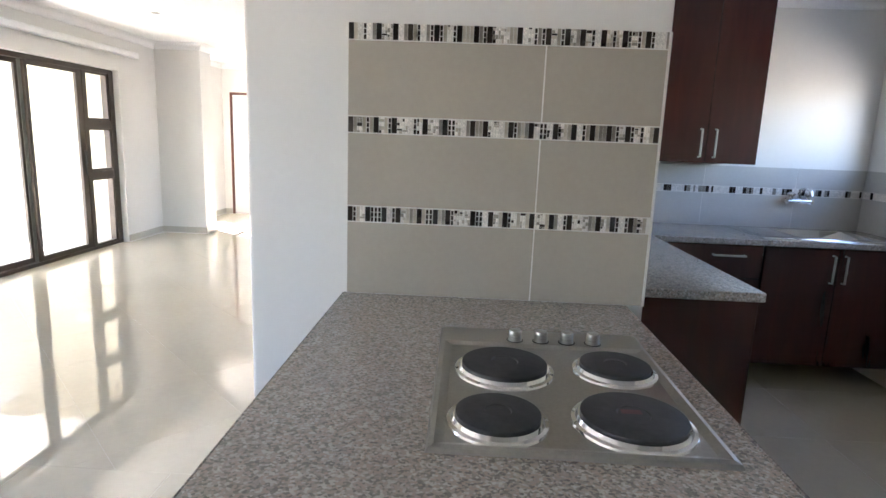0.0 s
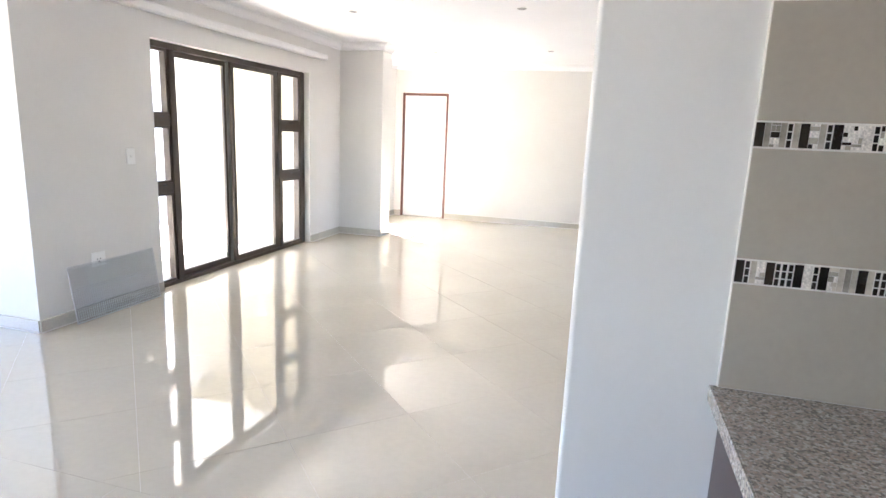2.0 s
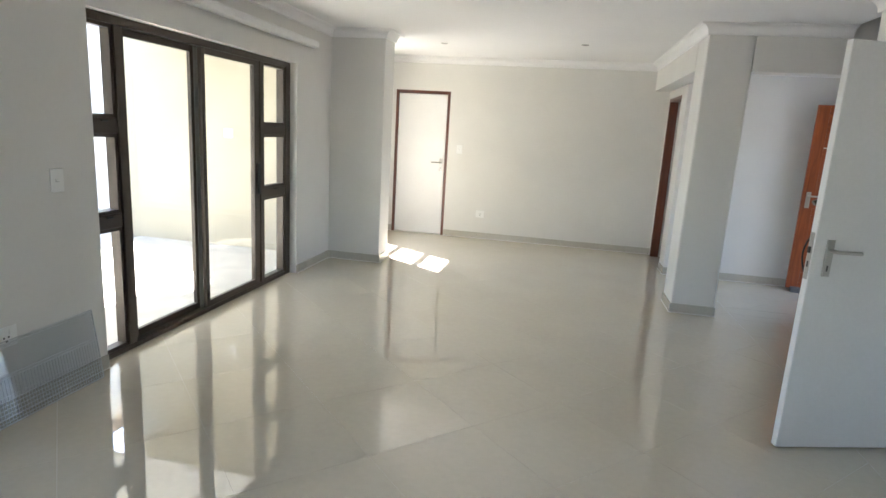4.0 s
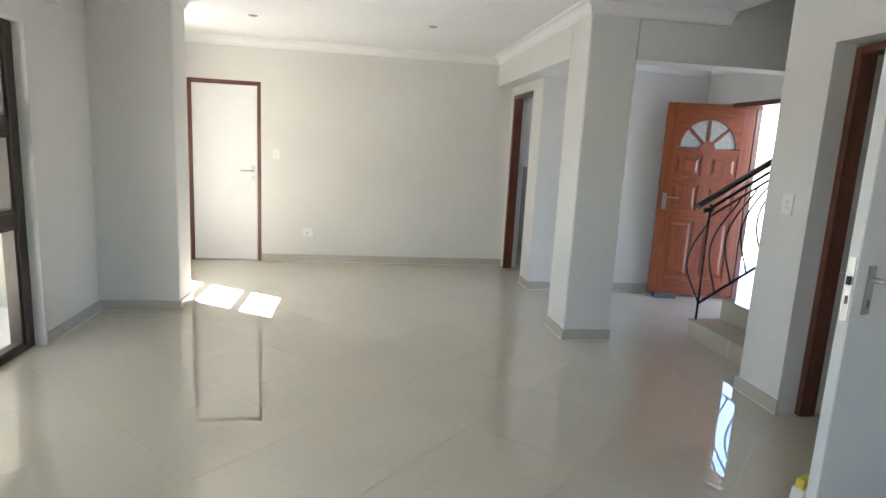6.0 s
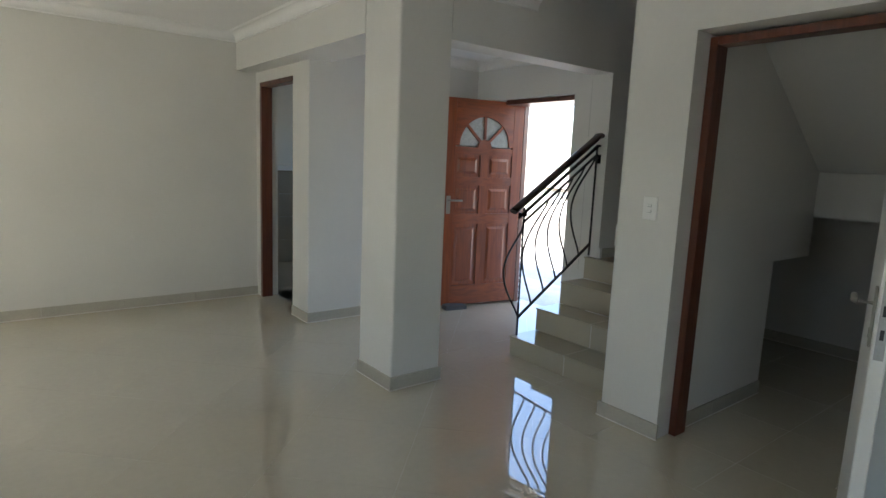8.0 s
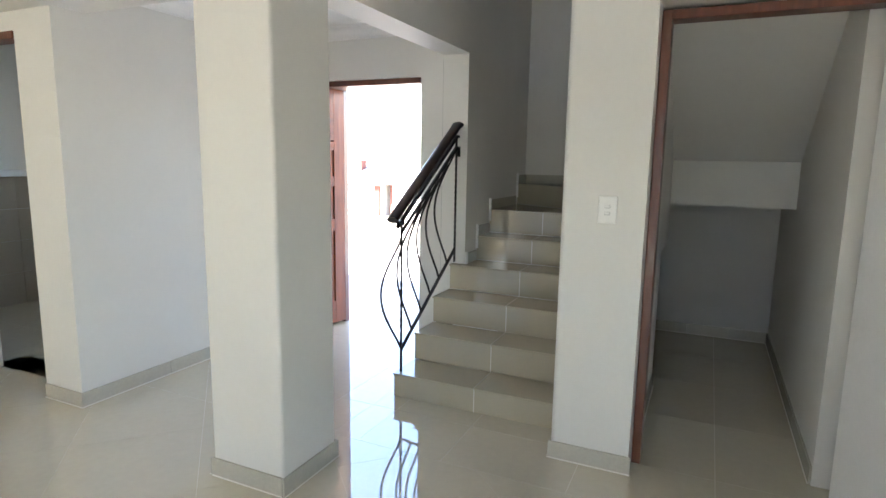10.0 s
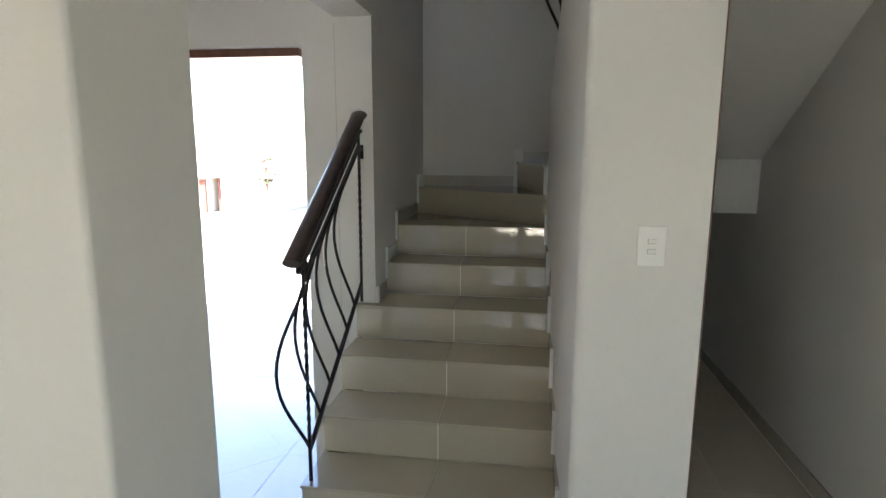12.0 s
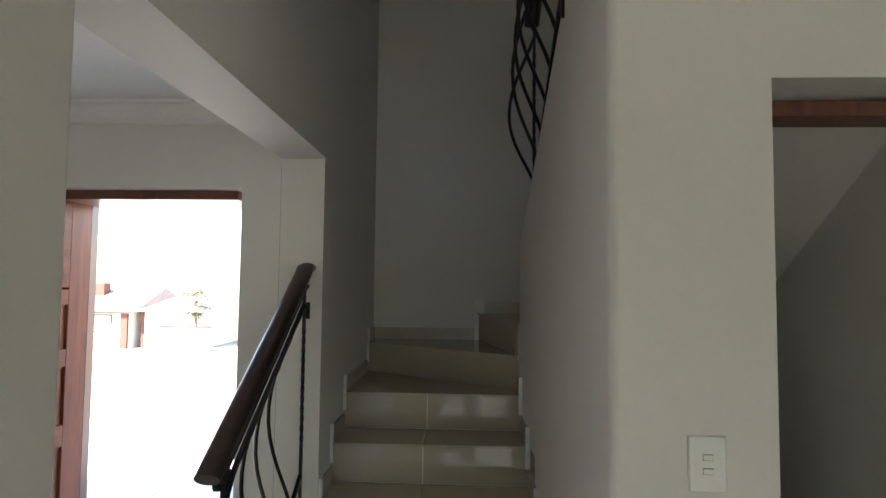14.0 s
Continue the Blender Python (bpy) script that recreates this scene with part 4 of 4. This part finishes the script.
# ---- kitchen ----
bar = thing("base_cabinet", pose(0.007, 0.385, 0), "dark mahogany base unit carrying the hob counter", "cabinet")
part("body", boxes((0.0, 0.86, 0.0, 1.285, 0.10, 0.865)), CABINET, bar)
part("plinth", boxes((0.03, 0.83, 0.03, 1.285, 0.0, 0.10)), CABINET, bar)
for k in range(2):
    d = part("door", boxes((0.8605, 0.878, 0.004 + 0.643 * k, 0.639 + 0.643 * k, 0.105, 0.86), bevel=0.002), CABINET, bar)
    y = 0.58 if k == 0 else 0.70
    part("handle", tube(bmesh.new(), [(0.878, y, 0.62), (0.905, y, 0.62), (0.905, y, 0.80), (0.878, y, 0.80)], 0.006), STEEL, d, "brushed steel bar handle", True)
top = thing("worktop", pose(-0.063, -0.115, 0.865), "speckled grey-brown granite worktop with the hob", "worktop")
part("slab", boxes((0.046, 0.938, 0.46, 1.789, 0.0, 0.035), bevel=0.001), GRANITE, top)
part("edge_band", boxes((0.938, 0.950, 0.46, 1.789, -0.004, 0.035), bevel=0.004), GRANITE, top, "rounded granite edge")
part("edge_band", boxes((0.042, 0.046, 0.46, 1.789, 0.0, 0.035), bevel=0.0015), GRANITE, top, "rounded granite edge")

hob = thing("electric_hob", pose(0.567, 1.042, 0.9005), "stainless steel hob with four solid black plates", "hob")
HX, HY = 0.253, 0.307
bm = bmesh.new()
pan = [[(-HX, -HY, 0), (HX, -HY, 0), (HX, HY, 0), (-HX, HY, 0)], [(-HX + 0.004, -HY + 0.004, 0.008), (HX - 0.004, -HY + 0.004, 0.008), (HX - 0.004, HY - 0.004, 0.008), (-HX + 0.004, HY - 0.004, 0.008)],
       [(-HX + 0.013, -HY + 0.013, 0.0105), (HX - 0.013, -HY + 0.013, 0.0105), (HX - 0.013, HY - 0.112, 0.0105), (-HX + 0.013, HY - 0.112, 0.0105)],
       [(-HX + 0.030, -HY + 0.030, 0.004), (HX - 0.030, -HY + 0.030, 0.004), (HX - 0.030, HY - 0.122, 0.004), (-HX + 0.030, HY - 0.122, 0.004)]]
loops = [[bm.verts.new(c) for c in r] for r in pan]
for a, b in zip(loops, loops[1:]):
    for k in range(4):
        bm.faces.new((a[k], a[(k + 1) % 4], b[(k + 1) % 4], b[k]))
bm.faces.new(loops[0][::-1])
bm.faces.new(loops[-1])
part("pan", bm, STEEL, hob, "brushed stainless steel pan")
for x, y, r in ((-0.105, 0.040, 0.092), (0.139, 0.062, 0.076), (-0.131, -0.196, 0.076), (0.112, -0.180, 0.094)):
    ring = part("trim_ring", lathe(bmesh.new(), [(r * 0.9, 0.0042), (r + 0.017, 0.0042), (r + 0.015, 0.008), (r + 0.008, 0.010), (r + 0.004, 0.017), (r * 0.9, 0.017)], x, y, 40), CHROME, hob, "bright chrome ring", True)
    pl = part("hot_plate", lathe(bmesh.new(), [(r * 0.5, 0.0175), (r, 0.0175), (r, 0.023), (r - 0.006, 0.0255), (r * 0.32, 0.0255), (r * 0.30, 0.0235), (0.001, 0.0235)], x, y, 40), PLATE, hob, "matt black cast plate", True)
    if y < 0 < x:
        part("red_mark", boxes((x - 0.02, x + 0.016, y + 0.002, y + 0.018, 0.0236, 0.0240)), RED, pl, "faded red centre mark")
for k in range(4):
    x = -0.068 + 0.0637 * k
    part("knob_base", lathe(bmesh.new(), [(0.001, 0.0107), (0.0205, 0.0107), (0.0205, 0.0125), (0.001, 0.0125)], x, HY - 0.090, 24), DARK, hob, "black ring under the knob")
    part("knob", lathe(bmesh.new(), [(0.001, 0.0127), (0.0175, 0.0127), (0.0175, 0.015), (0.0155, 0.015), (0.0155, 0.021), (0.0142, 0.0215), (0.0142, 0.0225), (0.0155, 0.023), (0.0155, 0.029), (0.0142, 0.0295), (0.0142, 0.0305), (0.0155, 0.031), (0.0155, 0.036), (0.0140, 0.038), (0.001, 0.038)], x, HY - 0.090, 20), STEEL, hob, "ribbed steel knob", True)

# L-shaped run along the dividing wall and the sink wall
run = thing("base_cabinet", pose(0.837, 1.945, 0), "dark mahogany base unit below the side worktop", "cabinet")
part("body", boxes((0.002, 0.57, 0.0, 1.25, 0.10, 0.865)), CABINET, run)
part("plinth", boxes((0.002, 0.52, 0.0, 1.25, 0.0, 0.10)), CABINET, run)
part("end_panel", boxes((0.002, 0.59, -0.018, -0.001, 0.0, 0.865), bevel=0.001), CABINET, run)
for k in range(2):
    part("door", boxes((0.571, 0.589, 0.004 + 0.62 * k, 0.617 + 0.62 * k, 0.105, 0.86), bevel=0.002), CABINET, run)
run = thing("base_cabinet", pose(1.540, 3.225, 0), "dark mahogany drawer unit beside the sink", "cabinet")
part("body", boxes((0.0, 0.56, 0.02, 0.578, 0.15, 0.865)), CABINET, run)
part("plinth", boxes((0.0, 0.56, 0.46, 0.578, 0.0, 0.15)), CABINET, run)
for z0, z1 in ((0.15, 0.40), (0.405, 0.66), (0.665, 0.86)):
    d = part("drawer", boxes((0.002, 0.557, 0.0, 0.0195, z0, z1), bevel=0.002), CABINET, run)
    part("handle", tube(bmesh.new(), [(0.27, 0.0, z1 - 0.06), (0.27, -0.027, z1 - 0.06), (0.45, -0.027, z1 - 0.06), (0.45, 0.0, z1 - 0.06)], 0.006), STEEL, d, "brushed steel bar handle", True)
run = thing("base_cabinet", pose(2.102, 3.225, 0), "dark mahogany sink unit with two doors", "cabinet")
part("body", boxes((0.002, 0.882, 0.02, 0.578, 0.15, 0.70)), CABINET, run)
part("plinth", boxes((0.002, 0.882, 0.46, 0.578, 0.0, 0.15)), CABINET, run)
for k in range(2):
    d = part("door", boxes((0.004 + 0.424 * k, 0.424 + 0.424 * k, 0.0, 0.0195, 0.15, 0.86), bevel=0.002), CABINET, run)
    x = 0.39 if k == 0 else 0.46
    part("handle", tube(bmesh.new(), [(x, 0.0, 0.66), (x, -0.027, 0.66), (x, -0.027, 0.82), (x, 0.0, 0.82)], 0.006), STEEL, d, "brushed steel bar handle", True)

top = thing("worktop", pose(-0.063, -0.115, 0.865), "speckled granite worktop turning the kitchen corner", "worktop")
part("slab", boxes((0.902, 1.51, 2.03, 3.315, 0.0, 0.035), bevel=0.004), GRANITE, top)
part("slab", boxes((0.902, 2.185, 3.317, 3.918, 0.0, 0.035), bevel=0.003), GRANITE, top)
part("slab", boxes((2.187, 3.048, 3.317, 3.40, 0.0, 0.035), bevel=0.003), GRANITE, top)
part("slab", boxes((2.187, 3.048, 3.83, 3.918, 0.0, 0.035), bevel=0.003), GRANITE, top)
part("slab", boxes((2.885, 3.048, 3.402, 3.828, 0.0, 0.035), bevel=0.003), GRANITE, top)
sink = thing("kitchen_sink", pose(2.12, 3.285, 0.9), "stainless steel kitchen sink with drainer let into the worktop", "sink")
bm = bmesh.new()
def ringf(a, b):
    for k in range(4):
        bm.faces.new((a[k], a[(k + 1) % 4], b[(k + 1) % 4], b[k]))
def rect(x0, x1, y0, y1, z):
    return [bm.verts.new(c) for c in ((x0, y0, z), (x1, y0, z), (x1, y1, z), (x0, y1, z))]
o0, o1, i0, i1 = rect(-0.012, 0.712, -0.012, 0.442, 0.001), rect(-0.010, 0.710, -0.010, 0.440, 0.006), rect(0.24, 0.68, 0.03, 0.40, 0.004), rect(0.27, 0.65, 0.06, 0.37, -0.16)
ringf(o0, o1), ringf(o1, i0), ringf(i0, i1)
bm.faces.new(i1)
part("basin", bm, CHROME, sink, "brushed steel basin", True)
for k in range(7):
    part("drainer_rib", boxes((-0.0 + 0.02, 0.21, 0.05 + 0.05 * k, 0.062 + 0.05 * k, 0.005, 0.009), bevel=0.001), STEEL, sink)
tap = thing("sink_mixer", pose(2.55, 3.793, 1.085), "chrome wall-mounted sink mixer tap", "tap")
part("body", tube(bmesh.new(), [(-0.075, -0.035, 0), (0.075, -0.035, 0)], 0.016, 14), CHROME, tap, smooth=True)
for s in (-1, 1):
    part("inlet", tube(bmesh.new(), [(0.075 * s, 0, 0), (0.075 * s, -0.045, 0)], 0.02, 14), CHROME, tap, smooth=True)
    k = part("tap_head", lathe(bmesh.new(), [(0.001, 0.016), (0.014, 0.016), (0.012, 0.03), (0.024, 0.035), (0.026, 0.048), (0.018, 0.056), (0.001, 0.058)], 0.055 * s, -0.038, 16), CHROME, tap, smooth=True)
part("spout", tube(bmesh.new(), [(0, -0.035, 0.0), (0, -0.035, 0.05), (0, -0.06, 0.08), (0, -0.12, 0.085), (0, -0.16, 0.07), (0, -0.17, 0.04)], 0.011, 12), CHROME, tap, smooth=True)

cab = thing("wall_cabinet", pose(1.49, 3.465, 1.315), "dark mahogany two-door wall cabinet above the worktop", "wall cabinet")
part("body", boxes((0.0, 0.61, 0.02, 0.338, 0.0, 0.98)), CABINET, cab)
for k in range(2):
    d = part("door", boxes((0.001 + 0.305 * k, 0.3035 + 0.305 * k, 0.0, 0.0195, 0.0, 0.98), bevel=0.002), CABINET, cab)
    x = 0.262 if k == 0 else 0.348
    part("handle", tube(bmesh.new(), [(x, 0.0, 0.035), (x, -0.027, 0.035), (x, -0.027, 0.20), (x, 0.0, 0.20)], 0.006), STEEL, d, "brushed steel bar handle", True)

# tiled splashback on the end wall, with three mosaic bands
rng = random.Random(4)
back = thing("splashback", pose(-0.007, 1.675, 0.901), "taupe wall tiles with black and marble mosaic bands", "splashback")
part("grout_bed", boxes((0.0, 0.938, -0.0095, -0.0005, 0.0, 0.822)), WGROUT, back)
bands = ((0.232, 0.279), (0.505, 0.552), (0.775, 0.822))
fields = ((0.001, 0.229), (0.282, 0.502), (0.555, 0.772))
for z0, z1 in fields:
    for x0, x1 in ((0.002, 0.583), (0.5875, 0.936)):
        part("tile", boxes((x0, x1, -0.011, -0.004, z0, z1), bevel=0.001), BSPLASH, back)
shapes = {}


def chip(x, z, w, h, tone):
    """One mosaic piece, sharing its mesh with alike ones."""
    key = (round(w, 4), round(h, 4), tone)
    if key not in shapes:
        shapes[key] = mesh_of("mosaic", boxes((0.0005, max(w - 0.0005, 0.001), -0.011, -0.004, 0.0005, h - 0.0005)), {"b": M_BLACK, "g": M_GREY, "w": M_WHITE, "t": M_TAUPE}[tone])
    piece("mosaic_piece", shapes[key], back, x, 0, z)


for z0, z1 in bands:
    x, h = 0.002, z1 - z0
    while x < 0.925:
        run = ["b"] + [rng.choice("gtgtccmmmw") for _ in range(rng.choice((2, 3, 3, 4, 5)))]
        for kind in run:
            w = {"b": 0.0165, "g": 0.011, "t": 0.011, "c": 0.0115, "m": 0.0165, "w": 0.016}[kind]
            w = min(w, 0.936 - x)
            if w < 0.004:
                break
            if kind == "c":                       # three small dark chips with white joints
                for k in range(3):
                    chip(x + w * 0.12, z0 + h * k / 3, w * 0.72, h / 3 - 0.0014, "b")
            elif kind == "m":                     # broken marble chips
                z = z0
                while z < z1 - 0.002:
                    d = min(rng.choice((0.006, 0.009, 0.012)), z1 - z)
                    cut = rng.choice((0.4, 0.5, 0.6, 1.0))
                    chip(x, z, w * cut, d, rng.choice("wwwtgb"))
                    if cut < 1:
                        chip(x + w * cut, z, w * (1 - cut), d, rng.choice("wwwwtg"))
                    z += d
            else:
                chip(x, z0, w, h, kind)
            x += w
part("edge_trim", boxes((0.938, 0.944, -0.012, -0.0005, 0.0, 0.822)), WGROUT, back, "cream plastic edge trim")

# tiles behind the sink
back = thing("splashback", pose(0.837, 3.805, 0.901), "pale wall tiles with one mosaic band behind the sink", "splashback")
part("grout_bed", boxes((0.002, 2.145, -0.0095, -0.0005, 0.0, 0.395)), WGROUT, back)
for z0, z1 in ((0.001, 0.212), (0.262, 0.394)):
    for x0, x1 in ((0.003, 0.50), (0.503, 1.10), (1.103, 1.70), (1.703, 2.144)):
        part("tile", boxes((x0, x1, -0.011, -0.004, z0, z1)), BSPLASH_K, back)
bms = {"b": bmesh.new(), "g": bmesh.new(), "w": bmesh.new()}
x = 0.004
while x < 2.13:
    w = rng.choice((0.014, 0.018, 0.024))
    box(bms[rng.choice("bbgwww")], x, x + w - 0.0015, -0.011, -0.004, 0.216, 0.258)
    x += w
for k, mt in (("b", M_BLACK), ("g", M_GREY), ("w", M_WHITE)):
    tagged(part("mosaic_band", bms[k], mt, back), kind="stuff")
side = thing("splashback", pose(2.987, 3.185, 0.901), "pale wall tiles with a mosaic band under the window", "splashback")
part("tile", boxes((-0.011, -0.0005, 0.002, 0.606, 0.001, 0.212)), BSPLASH_K, side)
part("tile", boxes((-0.011, -0.0005, 0.002, 0.606, 0.262, 0.394)), BSPLASH_K, side)
bms = {"b": bmesh.new(), "w": bmesh.new()}
y = 0.004
while y < 0.59:
    w = rng.choice((0.014, 0.018, 0.024))
    box(bms[rng.choice("bww")], -0.011, -0.0005, y, y + w - 0.0015, 0.216, 0.258)
    y += w
for k, mt in (("b", M_BLACK), ("w", M_WHITE)):
    tagged(part("mosaic_band", bms[k], mt, side), kind="stuff")

# ---- bathroom glimpse ----
dado = thing("tiled_dado", pose(0.20, 11.2, 0), "taupe half-height wall tiles with a white ledge", "wall tiles", kind="structure")
for k in range(3):
    for j in range(4):
        part("tile", boxes((0.002 + 0.54 * k, 0.538 + 0.54 * k, -0.011, -0.0005, 0.002 + 0.3 * j, 0.299 + 0.3 * j)), BSPLASH, dado)
part("ledge", boxes((0.002, 1.618, -0.12, -0.0005, 1.202, 1.262), bevel=0.004), WHITE, dado, "white ledge")


# ---- seen through the doorways: houses down the slope, neighbours past the patio ----
def house(m, L, D, eaves, ridge, wall, label, windows=3):
    ob = thing("house", m, label, "house", "houses beyond the door")
    part("wall", boxes((0, D, 0, L, 0, eaves)), wall, ob)
    bm = bmesh.new()
    prism(bm, [(-0.4, eaves), (D + 0.4, eaves), (D / 2, ridge)], "y", -0.4, L + 0.4)
    part("roof", bm, ROOF, ob)
    for k in range(windows):
        y = L * (k + 0.5) / windows
        w = part("window", boxes((-0.03, 0.02, y - 0.6, y + 0.6, 1.0, 2.1)), BRONZE, ob)
        part("pane", boxes((-0.045, -0.031, y - 0.53, y + 0.53, 1.07, 2.03)), FROST, w)
    # the board's dark colour stands in for the shade line at the eaves
    part("fascia", boxes((-0.44, -0.41, -0.4, L + 0.4, eaves - 0.02, eaves + 0.10)), BRONZE, ob, "fascia board coloured dark as the shade line under the eaves")
    part("brick_pier", boxes((-0.20, -0.04, 0.0, 0.42, 0, eaves - 0.03)), BRICK, ob, "red brick pier")
    part("chimney", boxes((D * 0.3, D * 0.3 + 0.7, L * 0.3, L * 0.3 + 0.7, eaves, ridge + 0.3)), BRICK, ob)
    return ob


house(pose(34, 26.9, -2.75), 10, 7, 2.2, 3.7, PALE, "pale single-storey house with a tiled roof and brick pier")
house(pose(34.5, 26.2, -2.75, 0, 0, -90), 8, 3.8, 2.3, 3.15, PALE, "pale house with its gable towards the road", 1)
house(pose(40, 4, -2.75), 10, 8, 2.4, 3.9, PALE, "pale house further along the road")
fence = thing("garden_wall", pose(33, 21.4, -2.75), "low pale garden wall with a dark coping", "garden wall")
part("wall", boxes((0, 0.2, 0, 3.0, 0, 1.44)), PALE, fence)
part("coping", boxes((-0.04, 0.24, -0.03, 3.03, 1.4405, 1.53)), BRONZE, fence, "dark coping")
house(pose(-16, 4, -0.13), 9, 6, 5.0, 6.6, PALE, "pale two-storey neighbouring house past the boundary wall", 4)
tree = thing("tree", pose(34.5, 22.9, -2.75), "small leafy tree beside the far houses", "tree")
part("trunk", tube(bmesh.new(), [(0, 0, 0), (0.05, 0, 1.2), (0.0, 0.1, 2.2), (0.1, 0.1, 3.0)], 0.09), FRAME, tree)
bm = bmesh.new()
for k in range(260):
    a, h = rng.uniform(0, 6.283), rng.uniform(0, 1)
    r = rng.uniform(0.1, 0.75) * (0.4 + math.sin(math.pi * h) * 0.8)
    c = Vector((r * math.cos(a), r * math.sin(a), 1.9 + 1.9 * h))
    u = Vector((rng.uniform(-1, 1), rng.uniform(-1, 1), rng.uniform(-1, 1))).normalized() * 0.13
    w = u.orthogonal().normalized() * 0.07
    bm.faces.new([bm.verts.new(c + q) for q in (-u, w, u, -w)])
part("crown", bm, LEAF, tree)

# ---- paving tiles outside ----
porch = thing("porch_floor", pose(0, 0, 0), "pale paved porch outside the front door", "paving", kind="structure")
part("slab", boxes((2.30, 6.0, 5.0, 11.0, -0.13, -0.035)), GROUT, porch)
me = mesh_of("paver", boxes((0.002, 0.598, 0.002, 0.598, -0.034, -0.022)), PAVER)
for i in range(6):
    for j in range(8):
        piece("tile", me, porch, 2.302 + 0.6 * i, 5.6 + 0.6 * j, 0)
patio = thing("patio_floor", pose(0, 0, 0), "pale tiled patio outside the sliding door", "paving", kind="structure")
part("slab", boxes((-7.9, -3.97, 3.52, 7.62, -0.13, -0.035)), GROUT, patio)
for i in range(6):
    for j in range(6):
        piece("tile", me, patio, -7.6 + 0.6 * i, 3.9 + 0.6 * j, 0)


# ---- floor tiles: laid diagonally in the room, square along the hall, stair and cupboard ----
def clip(poly, axis, value, keep_less):
    out = []
    for i, p in enumerate(poly):
        q = poly[(i + 1) % len(poly)]
        a, b = (p[axis] <= value) == keep_less, (q[axis] <= value) == keep_less
        if a:
            out.append(p)
        if a != b:
            t = (value - p[axis]) / (q[axis] - p[axis])
            out.append((p[0] + t * (q[0] - p[0]), p[1] + t * (q[1] - p[1])))
    return out


room_tiles = thing("tiled_floor", pose(0, 0, 0), "large polished cream porcelain floor tiles laid diagonally", "floor", kind="structure")
PITCH, G = 0.605, 0.0006
whole = mesh_of("tile", boxes((-PITCH / 2 + G, PITCH / 2 - G, -PITCH / 2 + G, PITCH / 2 - G, -0.003, 0.0)), TILE)
D = PITCH * math.sqrt(2)


def diagonal(x0, x1, y0, y1):
    """Tiles set at 45 degrees over a rectangle, cut along its edges."""
    for i in range(-30, 40):
        for j in range(-30, 40):
            a, b = 1.82 + D * (i + 0.5), 4.95 + D * (j + 0.5)      # x + y and y - x at the tile's middle
            cx, cy = (a - b) / 2, (a + b) / 2
            h = D / 2 - G * 1.5
            poly = [(cx + h, cy), (cx, cy + h), (cx - h, cy), (cx, cy - h)]
            if cx + h <= x0 or cx - h >= x1 or cy + h <= y0 or cy - h >= y1:
                continue
            if cx - h >= x0 and cx + h <= x1 and cy - h >= y0 and cy + h <= y1:
                piece("tile", whole, room_tiles, cx, cy, 0, 45)
                continue
            for axis, value, less in ((0, x0, False), (0, x1, True), (1, y0, False), (1, y1, True)):
                poly = clip(poly, axis, value, less)
                if len(poly) < 3:
                    break
            if len(poly) >= 3:
                part("tile", prism(bmesh.new(), poly, "z", -0.003, 0.0), TILE, room_tiles)


diagonal(-4.0, 0.399, 2.0, 9.646)
diagonal(0.401, FRONT, 7.242, 8.46)
square_tiles = thing("tiled_floor", pose(0, 0, 0), "large polished cream porcelain floor tiles laid square", "floor", kind="structure")


def square(xs, ys):
    for x0, x1 in zip(xs, xs[1:]):
        for y0, y1 in zip(ys, ys[1:]):
            part("tile", boxes((x0 + 1.6 * G, x1 - 1.6 * G, y0 + 1.6 * G, y1 - 1.6 * G, -0.003, 0.0)), TILE, square_tiles)


square([0.40, 0.80], [6.86, 7.02, 7.24])
square([0.80, 1.42, 2.02], [6.86, 7.02, 7.24])
square([0.40, 0.80, 1.42, 2.02, 2.62, BACK], [4.0, 4.61, 5.21, 5.80, 6.40, 6.86])
square([1.812, 2.30], [7.241, 7.75, 8.26])
square([-6.2, -5.6, -5.0, -4.4, -3.8, -3.2, -2.6, -2.0, -1.4, -0.8, -0.2, 0.4, 1.0, 1.6, 2.2, 3.0], [-1.8, -1.2, -0.6, 0.0, 0.6, 1.2, 2.0])
square([-6.2, -5.6, -5.0, -4.4, -4.0], [2.0, 2.6, 3.3])
square([0.90, 1.6, 2.2, 3.0], [2.0, 2.6, 3.2, 3.92])
square([0.2, 0.8, 1.4, 1.82], [8.6, 9.2, 9.8, 10.4, 11.2])
